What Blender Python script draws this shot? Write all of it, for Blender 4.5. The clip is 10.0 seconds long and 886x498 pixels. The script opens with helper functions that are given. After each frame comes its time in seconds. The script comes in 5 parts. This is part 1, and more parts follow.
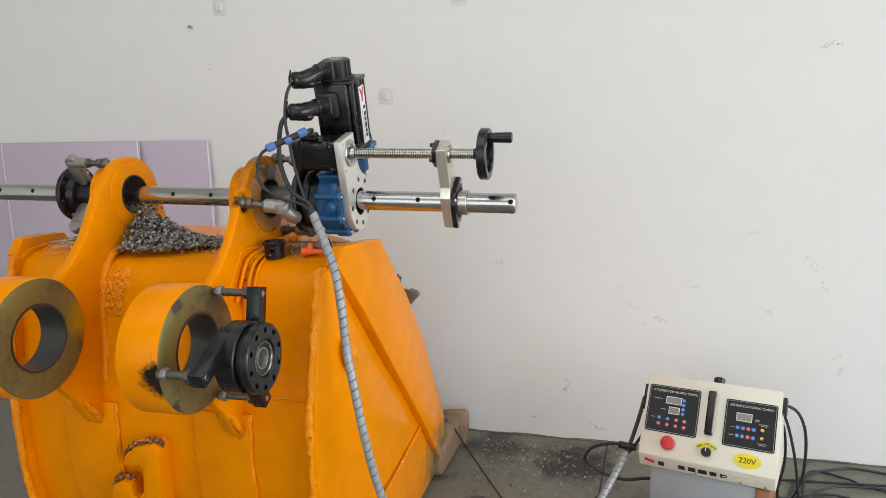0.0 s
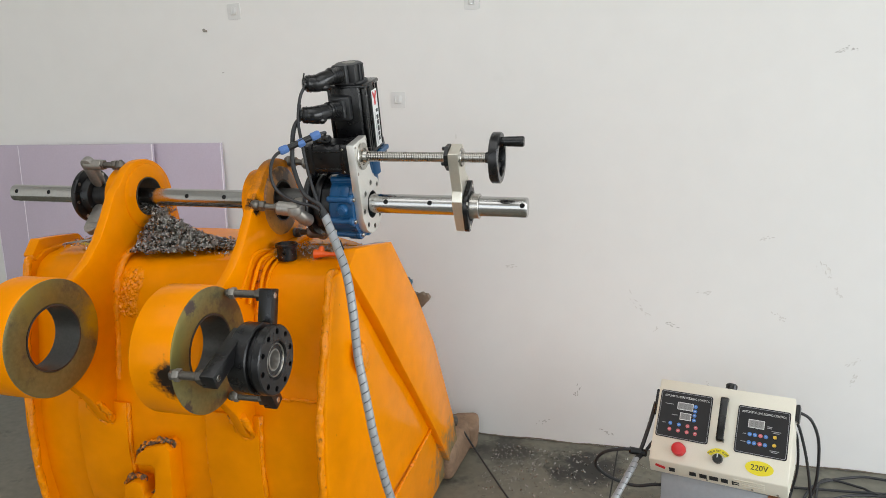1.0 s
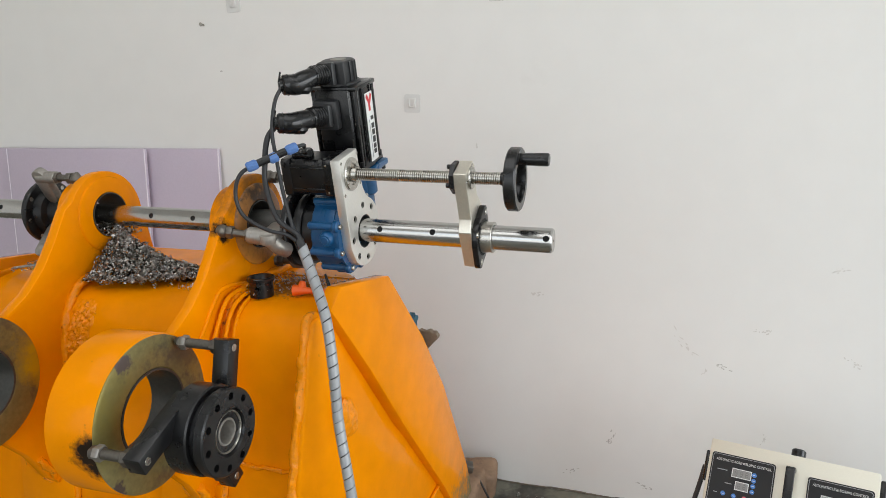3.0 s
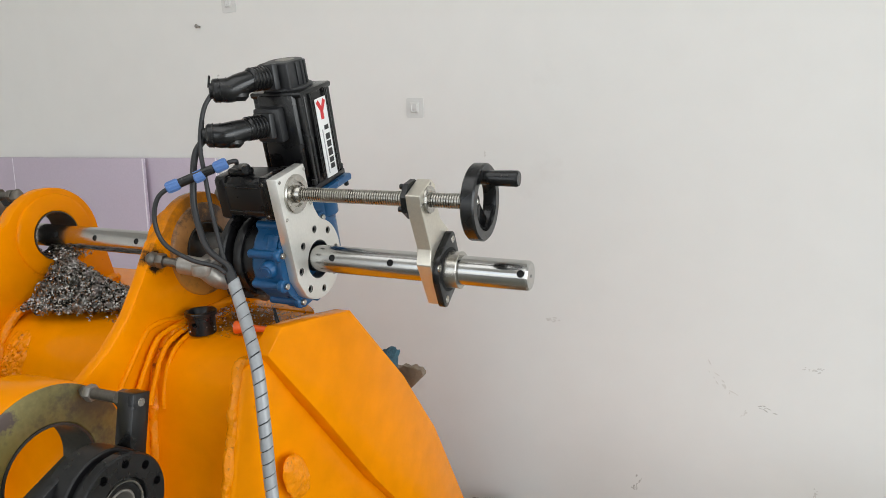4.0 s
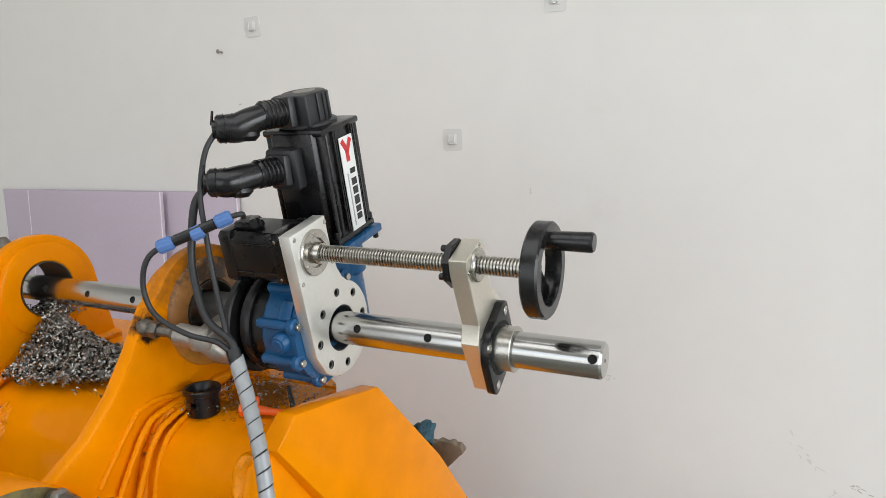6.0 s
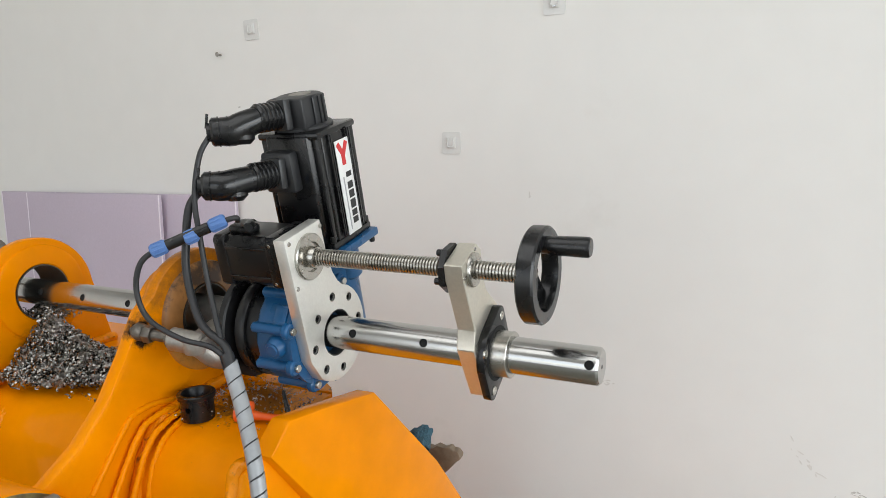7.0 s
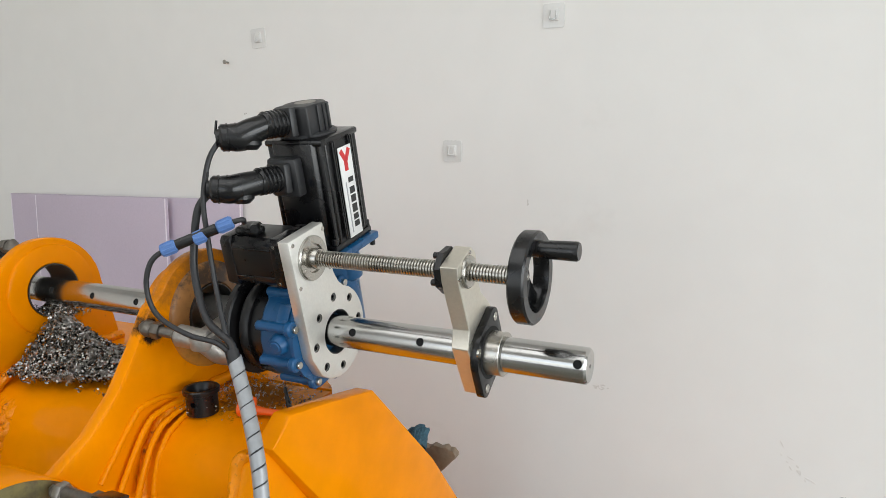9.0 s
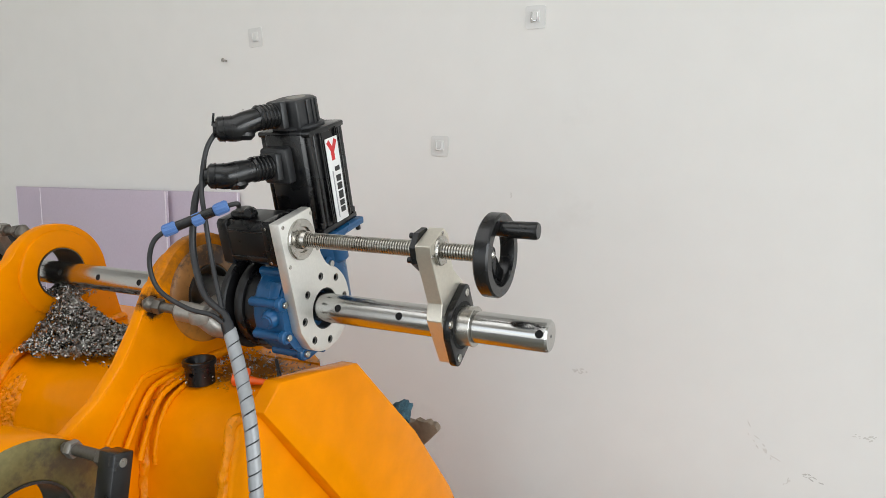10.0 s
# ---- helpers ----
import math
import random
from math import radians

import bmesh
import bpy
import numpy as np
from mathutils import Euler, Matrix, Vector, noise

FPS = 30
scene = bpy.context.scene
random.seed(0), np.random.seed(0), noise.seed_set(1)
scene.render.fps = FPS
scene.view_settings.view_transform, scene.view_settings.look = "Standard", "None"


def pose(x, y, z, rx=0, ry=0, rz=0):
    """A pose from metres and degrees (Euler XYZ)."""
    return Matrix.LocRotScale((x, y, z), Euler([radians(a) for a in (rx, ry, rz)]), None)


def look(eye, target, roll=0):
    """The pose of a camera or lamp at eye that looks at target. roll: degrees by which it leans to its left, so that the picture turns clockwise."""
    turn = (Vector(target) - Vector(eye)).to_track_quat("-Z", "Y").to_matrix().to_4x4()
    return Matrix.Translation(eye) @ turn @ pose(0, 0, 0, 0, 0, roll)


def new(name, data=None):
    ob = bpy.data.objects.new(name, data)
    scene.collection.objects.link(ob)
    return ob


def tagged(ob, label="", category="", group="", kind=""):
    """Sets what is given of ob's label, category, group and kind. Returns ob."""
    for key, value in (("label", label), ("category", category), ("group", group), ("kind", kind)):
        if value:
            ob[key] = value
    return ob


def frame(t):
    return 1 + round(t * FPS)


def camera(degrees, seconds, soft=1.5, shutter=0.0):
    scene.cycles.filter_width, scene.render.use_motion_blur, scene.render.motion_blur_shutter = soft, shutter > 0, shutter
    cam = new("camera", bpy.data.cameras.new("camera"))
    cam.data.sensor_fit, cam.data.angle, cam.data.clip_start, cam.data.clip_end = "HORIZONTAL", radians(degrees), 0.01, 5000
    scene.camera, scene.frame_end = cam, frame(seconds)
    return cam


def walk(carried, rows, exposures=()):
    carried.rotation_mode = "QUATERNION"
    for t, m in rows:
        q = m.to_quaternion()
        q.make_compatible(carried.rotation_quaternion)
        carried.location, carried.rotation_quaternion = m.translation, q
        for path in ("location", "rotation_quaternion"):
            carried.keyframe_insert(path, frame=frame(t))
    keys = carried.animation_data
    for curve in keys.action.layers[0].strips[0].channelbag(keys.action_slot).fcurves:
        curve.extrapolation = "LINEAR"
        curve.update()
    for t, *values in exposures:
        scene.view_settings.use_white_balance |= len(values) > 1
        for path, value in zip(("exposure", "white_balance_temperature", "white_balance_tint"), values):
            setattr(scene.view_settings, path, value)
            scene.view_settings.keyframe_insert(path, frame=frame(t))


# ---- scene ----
cam = camera(64.7, 10.0, soft=0.75)
PATH = [
    (0, (0.089, 0.095, 1.665), (-0.406, 1.979, 1.21), -2.0),
    (0.5, (0.088, 0.087, 1.665), (-0.422, 1.969, 1.222), -1.9),
    (1, (0.088, 0.091, 1.664), (-0.437, 1.97, 1.221), -1.8),
    (1.5, (0.078, 0.105, 1.661), (-0.455, 1.98, 1.213), -1.6),
    (2, (0.082, 0.141, 1.658), (-0.458, 2.013, 1.204), -1.4),
    (2.5, (0.063, 0.284, 1.653), (-0.502, 2.15, 1.205), -1.5),
    (2.7, (0.049, 0.375, 1.67), (-0.534, 2.235, 1.226), -1.4),
    (3.8, (0.12, 0.747, 1.668), (-0.628, 2.552, 1.24), -1.9),
    (4, (0.155, 0.825, 1.669), (-0.626, 2.615, 1.239), -2.1),
    (4.5, (0.201, 0.918, 1.669), (-0.644, 2.679, 1.242), -2.3),
    (5, (0.118, 0.99, 1.679), (-0.756, 2.742, 1.268), -2.4),
    (5.5, (0.045, 1.043, 1.693), (-0.826, 2.802, 1.307), -2.4),
    (6, (0.02, 1.06, 1.696), (-0.842, 2.826, 1.33), -2.2),
    (7.5, (0.029, 1.074, 1.696), (-0.84, 2.84, 1.341), -2.0),
    (8, (0.037, 1.061, 1.695), (-0.835, 2.827, 1.346), -1.8),
    (8.5, (0.044, 1.045, 1.697), (-0.829, 2.811, 1.354), -1.6),
    (9, (0.054, 1.03, 1.697), (-0.819, 2.798, 1.362), -1.4),
    (9.5, (0.076, 1.002, 1.69), (-0.797, 2.771, 1.358), -1.2),
    (10, (0.143, 0.942, 1.684), (-0.728, 2.71, 1.347), -1.2),
]
walk(cam, [(t, look(eye, target, roll)) for t, eye, target, roll in PATH], [(0.0, 0.05), (4.0, 0.04), (7.5, 0.12), (10.0, 0.08)])

# ---- world and lights ----
WALL_Y = 3.19
world = bpy.data.worlds.new("daylight")
scene.world = world
world.use_nodes = True
wn = world.node_tree.nodes
sky = wn.new("ShaderNodeTexSky")
sky.sky_type = "NISHITA"
sky.sun_disc = False
sky.sun_elevation = radians(38)
sky.sun_rotation = radians(110)
wn["Background"].inputs["Strength"].default_value = 0.12
world.node_tree.links.new(sky.outputs[0], wn["Background"].inputs["Color"])


def opening_light(name, eye, target, width, height, watts, colour):
    data = bpy.data.lights.new(name, "AREA")
    data.shape, data.size, data.size_y = "RECTANGLE", width, height
    data.energy, data.color = watts, colour
    ob = new(name, data)
    ob.matrix_world = look(eye, target)
    return ob


# sky light that comes in by the open side gate and the open front gate, then an overhead fill
opening_light("side_gate_daylight", (4.35, 0.2, 1.75), (0.0, 0.6, 1.3), 4.6, 3.0, 168, (0.89, 0.95, 1.0))
opening_light("front_gate_daylight", (-1.0, -3.35, 1.9), (-1.0, 2.0, 1.3), 4.6, 3.2, 62, (0.97, 0.985, 1.0))
# added fill lamp below the closed ceiling; the roof has no opening
opening_light("overhead_fill_light", (-0.7, 0.6, 3.86), (-0.7, 0.6, 0.0), 3.4, 2.2, 32, (0.97, 0.985, 1.0))

# ---- materials ----
def material(name, colour, rough=0.5, metal=0.0, vary=0.12, grain=60.0, bump=0.15, bump_size=0.002, coat=0.0,
             blotch=3.0, second=None, second_at=0.6, second_scale=8.0, rough_vary=0.12, ior=1.5, spots=()):
    """A painted, bare or cast surface: two scales of variation, fine relief and, if given, stains of a second colour."""
    m = bpy.data.materials.new(name)
    m.use_nodes = True
    nt = m.node_tree
    nodes, link = nt.nodes, nt.links.new
    b = nodes["Principled BSDF"]
    b.inputs["Metallic"].default_value = metal
    b.inputs["IOR"].default_value = ior
    b.inputs["Coat Weight"].default_value = coat
    b.inputs["Coat Roughness"].default_value = 0.12
    tc = nodes.new("ShaderNodeTexCoord")
    big = nodes.new("ShaderNodeTexNoise")
    big.inputs["Scale"].default_value, big.inputs["Detail"].default_value = blotch, 5.0
    fine = nodes.new("ShaderNodeTexNoise")
    fine.inputs["Scale"].default_value, fine.inputs["Detail"].default_value = grain, 8.0
    link(tc.outputs["Object"], big.inputs["Vector"])
    link(tc.outputs["Object"], fine.inputs["Vector"])
    add = nodes.new("ShaderNodeMath")
    add.operation = "ADD"
    link(big.outputs["Fac"], add.inputs[0])
    link(fine.outputs["Fac"], add.inputs[1])
    ramp = nodes.new("ShaderNodeMapRange")
    ramp.inputs["From Min"].default_value, ramp.inputs["From Max"].default_value = 0.65, 1.35
    ramp.inputs["To Min"].default_value, ramp.inputs["To Max"].default_value = 1 - vary, 1 + vary
    link(add.outputs[0], ramp.inputs["Value"])
    mul = nodes.new("ShaderNodeVectorMath")
    mul.operation = "SCALE"
    mul.inputs[0].default_value = colour
    link(ramp.outputs[0], mul.inputs["Scale"])
    out = mul.outputs[0]
    if second:
        n = nodes.new("ShaderNodeTexNoise")
        n.inputs["Scale"].default_value, n.inputs["Detail"].default_value, n.inputs["Roughness"].default_value = second_scale, 7.0, 0.65
        link(tc.outputs["Object"], n.inputs["Vector"])
        r = nodes.new("ShaderNodeMapRange")
        r.inputs["From Min"].default_value, r.inputs["From Max"].default_value = second_at, second_at + 0.1
        link(n.outputs["Fac"], r.inputs["Value"])
        mix = nodes.new("ShaderNodeMix")
        mix.data_type = "RGBA"
        mix.inputs[7].default_value = (*second, 1)
        link(r.outputs[0], mix.inputs[0])
        link(out, mix.inputs[6])
        out = mix.outputs[2]
    for (px, py, pz), reach, sharp, breakup, tint in spots:
        sep = nodes.new("ShaderNodeVectorMath")
        sep.operation = "DISTANCE"
        link(tc.outputs["Object"], sep.inputs[0])
        sep.inputs[1].default_value = (px, py, pz)
        nz = nodes.new("ShaderNodeTexNoise")
        nz.inputs["Scale"].default_value, nz.inputs["Detail"].default_value, nz.inputs["Roughness"].default_value = breakup, 6.0, 0.7
        link(tc.outputs["Object"], nz.inputs["Vector"])
        fall = nodes.new("ShaderNodeMapRange")
        fall.inputs["From Min"].default_value, fall.inputs["From Max"].default_value = 0.0, reach
        fall.inputs["To Min"].default_value, fall.inputs["To Max"].default_value = 0.5, -0.5
        link(sep.outputs["Value"], fall.inputs["Value"])
        sm = nodes.new("ShaderNodeMath")
        sm.operation = "ADD"
        link(fall.outputs[0], sm.inputs[0])
        link(nz.outputs["Fac"], sm.inputs[1])
        edge = nodes.new("ShaderNodeMapRange")
        edge.inputs["From Min"].default_value, edge.inputs["From Max"].default_value = 0.5, 0.5 + sharp
        link(sm.outputs[0], edge.inputs["Value"])
        mx = nodes.new("ShaderNodeMix")
        mx.data_type = "RGBA"
        mx.inputs[7].default_value = (*tint, 1)
        link(edge.outputs[0], mx.inputs[0])
        link(out, mx.inputs[6])
        out = mx.outputs[2]
    link(out, b.inputs["Base Color"])
    rr = nodes.new("ShaderNodeMapRange")
    rr.inputs["From Min"].default_value, rr.inputs["From Max"].default_value = 0.3, 0.7
    rr.inputs["To Min"].default_value, rr.inputs["To Max"].default_value = max(0.03, rough - rough_vary), min(1.0, rough + rough_vary)
    link(big.outputs["Fac"], rr.inputs["Value"])
    link(rr.outputs[0], b.inputs["Roughness"])
    bp = nodes.new("ShaderNodeBump")
    bp.inputs["Strength"].default_value, bp.inputs["Distance"].default_value = bump, bump_size
    link(fine.outputs["Fac"], bp.inputs["Height"])
    link(bp.outputs[0], b.inputs["Normal"])
    return m


ORANGE = (0.86, 0.268, 0.0002)
SOOT, GRIME = (0.025, 0.017, 0.011), (0.10, 0.055, 0.022)
# burns round the welded studs, oily dirt on the top sheet, mud at the lower corner
STAINS = [((-0.978, 1.434, 1.004), 0.115, 0.25, 30.0, SOOT), ((-0.990, 1.912, 1.348), 0.065, 0.25, 40.0, SOOT), ((-0.985, 2.03, 1.445), 0.30, 0.45, 25.0, (0.26, 0.10, 0.018)),
          ((-0.96, 2.19, 1.25), 0.10, 0.3, 30.0, (0.09, 0.045, 0.02)), ((-0.87, 2.05, 1.185), 0.17, 0.16, 90.0, (0.33, 0.115, 0.012)), ((-1.20, 2.08, 1.19), 0.17, 0.14, 50.0, GRIME), ((-1.62, 2.02, 1.19), 0.14, 0.12, 50.0, GRIME),
          ((-0.66, 2.86, 0.03), 0.60, 0.25, 18.0, (0.24, 0.19, 0.09)), ((-1.49, 2.04, 1.235), 0.10, 0.3, 35.0, (0.30, 0.11, 0.02))]
M_ORANGE = material("orange_paint", ORANGE, 0.12, 0, 0.09, 14.0, 0.36, 0.007, blotch=2.2, second=(0.10, 0.04, 0.015), second_at=0.70, second_scale=48.0, spots=STAINS)
M_ORANGE.node_tree.nodes["Principled BSDF"].inputs["Specular IOR Level"].default_value = 0.09
M_ORANGE_WELD = material("orange_painted_weld", ORANGE, 0.22, 0, 0.14, 55.0, 0.8, 0.008, blotch=9.0, second=(0.22, 0.075, 0.016), second_at=0.59, second_scale=40.0)
M_ORANGE_WELD.node_tree.nodes["Principled BSDF"].inputs["Specular IOR Level"].default_value = 0.3
M_SCORCH = material("scorched_orange_steel", (0.34, 0.15, 0.04), 0.5, 0, 0.3, 40.0, 0.4, 0.003, blotch=9.0, second=(0.07, 0.038, 0.02), second_at=0.48, second_scale=16.0, spots=[((-0.98, 1.99, 1.22), 0.20, 0.6, 14.0, (0.66, 0.26, 0.012))])
M_RINGFACE = material("machined_ring_face", (0.215, 0.185, 0.075), 0.42, 0.45, 0.22, 90.0, 0.15, 0.001, blotch=7.0, second=(0.10, 0.085, 0.06), second_at=0.55, second_scale=9.0, spots=[((-1.474, 1.770, 1.03), 0.20, 0.35, 12.0, (0.52, 0.37, 0.008)), ((-1.474, 1.54, 1.16), 0.20, 0.5, 10.0, (0.26, 0.215, 0.05)), ((-0.97, 1.455, 1.10), 0.24, 0.5, 10.0, (0.25, 0.205, 0.055)), ((-0.97, 1.47, 0.905), 0.05, 0.12, 40.0, (0.09, 0.065, 0.055)), ((-0.97, 1.53, 1.155), 0.045, 0.12, 40.0, (0.10, 0.075, 0.065)), ((-0.97, 1.66, 0.87), 0.06, 0.2, 30.0, (0.14, 0.12, 0.08)), ((-0.97, 1.72, 1.12), 0.14, 0.4, 14.0, (0.10, 0.085, 0.06))])
M_BORE = material("dark_bored_steel", (0.085, 0.085, 0.08), 0.42, 0.6, 0.2, 120.0, 0.2, 0.001, blotch=12.0)
M_BAR = material("ground_steel_bar", (0.50, 0.495, 0.48), 0.19, 1.0, 0.06, 200.0, 0.04, 0.0005, blotch=9.0, rough_vary=0.06)
M_STEEL = material("machined_steel", (0.50, 0.48, 0.44), 0.27, 1.0, 0.10, 160.0, 0.08, 0.0006, blotch=14.0)
M_ALU = material("plated_steel_plate", (0.80, 0.785, 0.74), 0.42, 0.75, 0.05, 220.0, 0.06, 0.0005, blotch=12.0)
M_NICKEL = material("nickel_plated_bracket", (0.74, 0.70, 0.61), 0.36, 0.8, 0.06, 180.0, 0.06, 0.0005, blotch=10.0)
M_CAST = material("grey_cast_arm", (0.33, 0.31, 0.28), 0.45, 0.75, 0.15, 140.0, 0.3, 0.001, blotch=20.0)
M_STUD = material("oiled_steel_stud", (0.16, 0.145, 0.125), 0.42, 0.8, 0.25, 160.0, 0.3, 0.001, blotch=25.0)
M_BLACK = material("black_oxide_steel", (0.007, 0.007, 0.0075), 0.32, 0.0, 0.2, 150.0, 0.12, 0.0006, blotch=20.0)
M_MOTOR = material("black_motor_enamel", (0.0045, 0.0045, 0.005), 0.27, 0.0, 0.2, 240.0, 0.15, 0.0005, blotch=15.0)
M_CAP = material("dark_grey_cast_cap", (0.022, 0.0225, 0.024), 0.45, 0.0, 0.15, 300.0, 0.35, 0.0006, blotch=15.0)
M_PLASTIC = material("black_plastic", (0.008, 0.008, 0.0085), 0.26, 0.0, 0.12, 260.0, 0.1, 0.0004, blotch=18.0)
M_RUBBER = material("black_rubber_cable", (0.022, 0.022, 0.0235), 0.45, 0.0, 0.2, 200.0, 0.2, 0.0006, blotch=15.0)
M_BLUE = material("blue_machine_paint", (0.008, 0.082, 0.21), 0.34, 0.0, 0.12, 70.0, 0.25, 0.0015, blotch=12.0)
M_BLUEPL = material("pale_blue_plastic", (0.09, 0.19, 0.44), 0.42, 0.0, 0.08, 150.0, 0.1, 0.0005)
M_SHEATH = material("grey_spiral_wrap", (0.34, 0.35, 0.36), 0.4, 0.25, 0.08, 120.0, 0.1, 0.0005)
M_CHIP = material("bright_steel_shavings", (0.42, 0.405, 0.38), 0.25, 1.0, 0.5, 90.0, 0.2, 0.001, blotch=40.0)
M_CHIPBED = material("dark_shavings_bed", (0.07, 0.06, 0.045), 0.6, 0.4, 0.5, 140.0, 0.8, 0.006, blotch=30.0)
M_CREAM = material("cream_powder_coat", (0.78, 0.74, 0.62), 0.45, 0.0, 0.03, 300.0, 0.15, 0.0005, blotch=5.0)
M_PANEL = material("matt_black_panel", (0.008, 0.0085, 0.0095), 0.55, 0.0, 0.1, 200.0, 0.05, 0.0004)
M_WHITEINK = material("white_ink", (0.75, 0.75, 0.74), 0.5, 0.0, 0.02)
M_GREYINK = material("grey_ink", (0.38, 0.38, 0.39), 0.5, 0.0, 0.02)
M_BLACKINK = material("black_ink", (0.02, 0.02, 0.02), 0.5, 0.0, 0.02)
M_LCD = material("grey_display_window", (0.30, 0.30, 0.29), 0.25, 0.0, 0.06)
M_DIGIT = material("unlit_digit", (0.17, 0.17, 0.165), 0.35, 0.0, 0.05)
M_RED = material("red_plastic", (0.62, 0.025, 0.028), 0.38, 0.0, 0.05)
M_PINK = material("pale_red_key", (0.62, 0.13, 0.15), 0.45, 0.0, 0.05)
M_KEYBLUE = material("blue_key", (0.07, 0.23, 0.60), 0.45, 0.0, 0.05)
M_YELLOW = material("yellow_label", (0.85, 0.72, 0.02), 0.45, 0.0, 0.03)
M_BRASS = material("yellow_brass", (0.75, 0.5, 0.08), 0.3, 0.8, 0.08)
M_STICKER = material("white_sticker", (0.80, 0.80, 0.79), 0.4, 0.0, 0.02)
M_LILAC = material("lilac_foam_board", (0.56, 0.48, 0.57), 0.75, 0.0, 0.05, 120.0, 0.2, 0.001, blotch=2.5, second=(0.40, 0.34, 0.40), second_at=0.70, second_scale=5.0)
M_LILAC_EDGE = material("pale_cut_foam_edge", (0.80, 0.74, 0.80), 0.8, 0.0, 0.05)
M_WALL = material("white_wall_plaster", (0.81, 0.795, 0.768), 0.72, 0.0, 0.018, 9.0, 0.05, 0.002, blotch=0.9, second=(0.77, 0.75, 0.72), second_at=0.66, second_scale=1.7)
M_SCUFF = material("grey_wall_scuff", (0.50, 0.475, 0.445), 0.8, 0.0, 0.3, 120.0, 0.2, 0.001)
M_SCUFF_PALE = material("pale_wall_scuff", (0.67, 0.645, 0.61), 0.8, 0.0, 0.1, 120.0, 0.1, 0.001)
M_FLOOR = material("oily_concrete", (0.185, 0.177, 0.137), 0.5, 0.0, 0.22, 30.0, 0.25, 0.002, blotch=1.6, second=(0.055, 0.052, 0.043), second_at=0.54, second_scale=3.2, spots=[((-0.08, 2.98, 0.0), 0.42, 0.3, 14.0, (0.035, 0.034, 0.030)), ((-0.45, 3.05, 0.0), 0.30, 0.3, 18.0, (0.06, 0.055, 0.045))])
M_GRIT = material("brown_floor_dirt", (0.16, 0.13, 0.10), 0.9, 0.0, 0.4)
M_CRACK = material("dark_joint_filler", (0.03, 0.03, 0.03), 0.8, 0.0, 0.2)
M_CEIL = material("ceiling_paint", (0.74, 0.73, 0.70), 0.8, 0.0, 0.03, 10.0, 0.05)
M_STANDGREY = material("pale_grey_sheet", (0.36, 0.385, 0.41), 0.5, 0.0, 0.08, 60.0, 0.1, 0.001)
M_COPPERWOOD = material("reddish_wood_edge", (0.33, 0.15, 0.075), 0.55, 0.0, 0.2, 60.0, 0.3, 0.001)
M_BLOCK = material("worn_brown_timber", (0.27, 0.17, 0.105), 0.7, 0.0, 0.25, 40.0, 0.5, 0.004, blotch=6.0, second=(0.14, 0.09, 0.06), second_at=0.58, second_scale=7.0)
M_TOOTH = material("rusty_brown_plate", (0.20, 0.15, 0.105), 0.6, 0.2, 0.3, 60.0, 0.6, 0.003, blotch=14.0)
M_GLOVE = material("teal_knitted_glove", (0.035, 0.085, 0.115), 0.85, 0.0, 0.5, 220.0, 1.0, 0.004, blotch=40.0)
M_ORANGEPL = material("orange_plastic", (0.85, 0.12, 0.008), 0.35, 0.0, 0.05)
# near-black that puts the shade of a recess into the colour
M_HOLE_SHADE = material("recess_shade_black", (0.005, 0.005, 0.005), 0.8, 0.0, 0.1)
M_HOOK = material("clear_hook_plastic", (0.73, 0.72, 0.70), 0.22, 0.0, 0.04, 150.0, 0.1)
M_CHROME = material("chrome_hook", (0.75, 0.75, 0.75), 0.15, 1.0, 0.05)
M_CARDY = material("yellow_scrap", (0.65, 0.42, 0.02), 0.5, 0.0, 0.15)
M_SOOT = material("burnt_paint_soot", (0.035, 0.022, 0.014), 0.75, 0.0, 0.4, 60.0, 0.6, 0.003)

# ---- building tools ----
def thing(name, at, label, category, group="", kind=""):
    ob = new(name)
    ob.empty_display_size = 0.05
    ob.location = at
    ob.matrix_basis = Matrix.Translation(at)
    return tagged(ob, label, category, group, kind)


def finish(bm, sharp=38.0):
    bmesh.ops.recalc_face_normals(bm, faces=bm.faces)
    lim = radians(sharp)
    for f in bm.faces:
        f.smooth = True
    for e in bm.edges:
        e.smooth = len(e.link_faces) == 2 and e.calc_face_angle(0.0) < lim


def part(name, bm, mat, parent=None, label="", sharp=38.0):
    """Links a bmesh, in world coordinates, as one mesh object under a thing or a part."""
    finish(bm, sharp)
    me = bpy.data.meshes.new(name)
    bm.to_mesh(me)
    bm.free()
    me.materials.append(mat)
    return under(new(name, me), parent, label)


def under(ob, parent, label=""):
    if parent is not None:
        ob.parent = parent
        ob.matrix_parent_inverse = parent.matrix_basis.inverted() if parent.parent is None else Matrix.Identity(4)
    return tagged(ob, label) if label else ob


def bevelled(bm, edges, offset, segments=2):
    if offset > 0 and edges:
        bmesh.ops.bevel(bm, geom=list(edges), offset=offset, segments=segments, profile=0.5, affect="EDGES", clamp_overlap=True)


def box(size, m=Matrix.Identity(4), bevel=0.0, bm=None, segments=2):
    b = bmesh.new()
    bmesh.ops.create_cube(b, size=1.0)
    bmesh.ops.scale(b, vec=size, verts=b.verts)
    bevelled(b, b.edges[:], bevel, segments)
    return joined(bm, b, m)


def joined(bm, b, m=Matrix.Identity(4)):
    """Puts the bmesh b, moved by m, into bm, or gives it alone."""
    b.transform(m)
    if bm is None:
        return b
    me = bpy.data.meshes.new("tmp")
    b.to_mesh(me)
    b.free()
    bm.from_mesh(me)
    bpy.data.meshes.remove(me)
    return bm


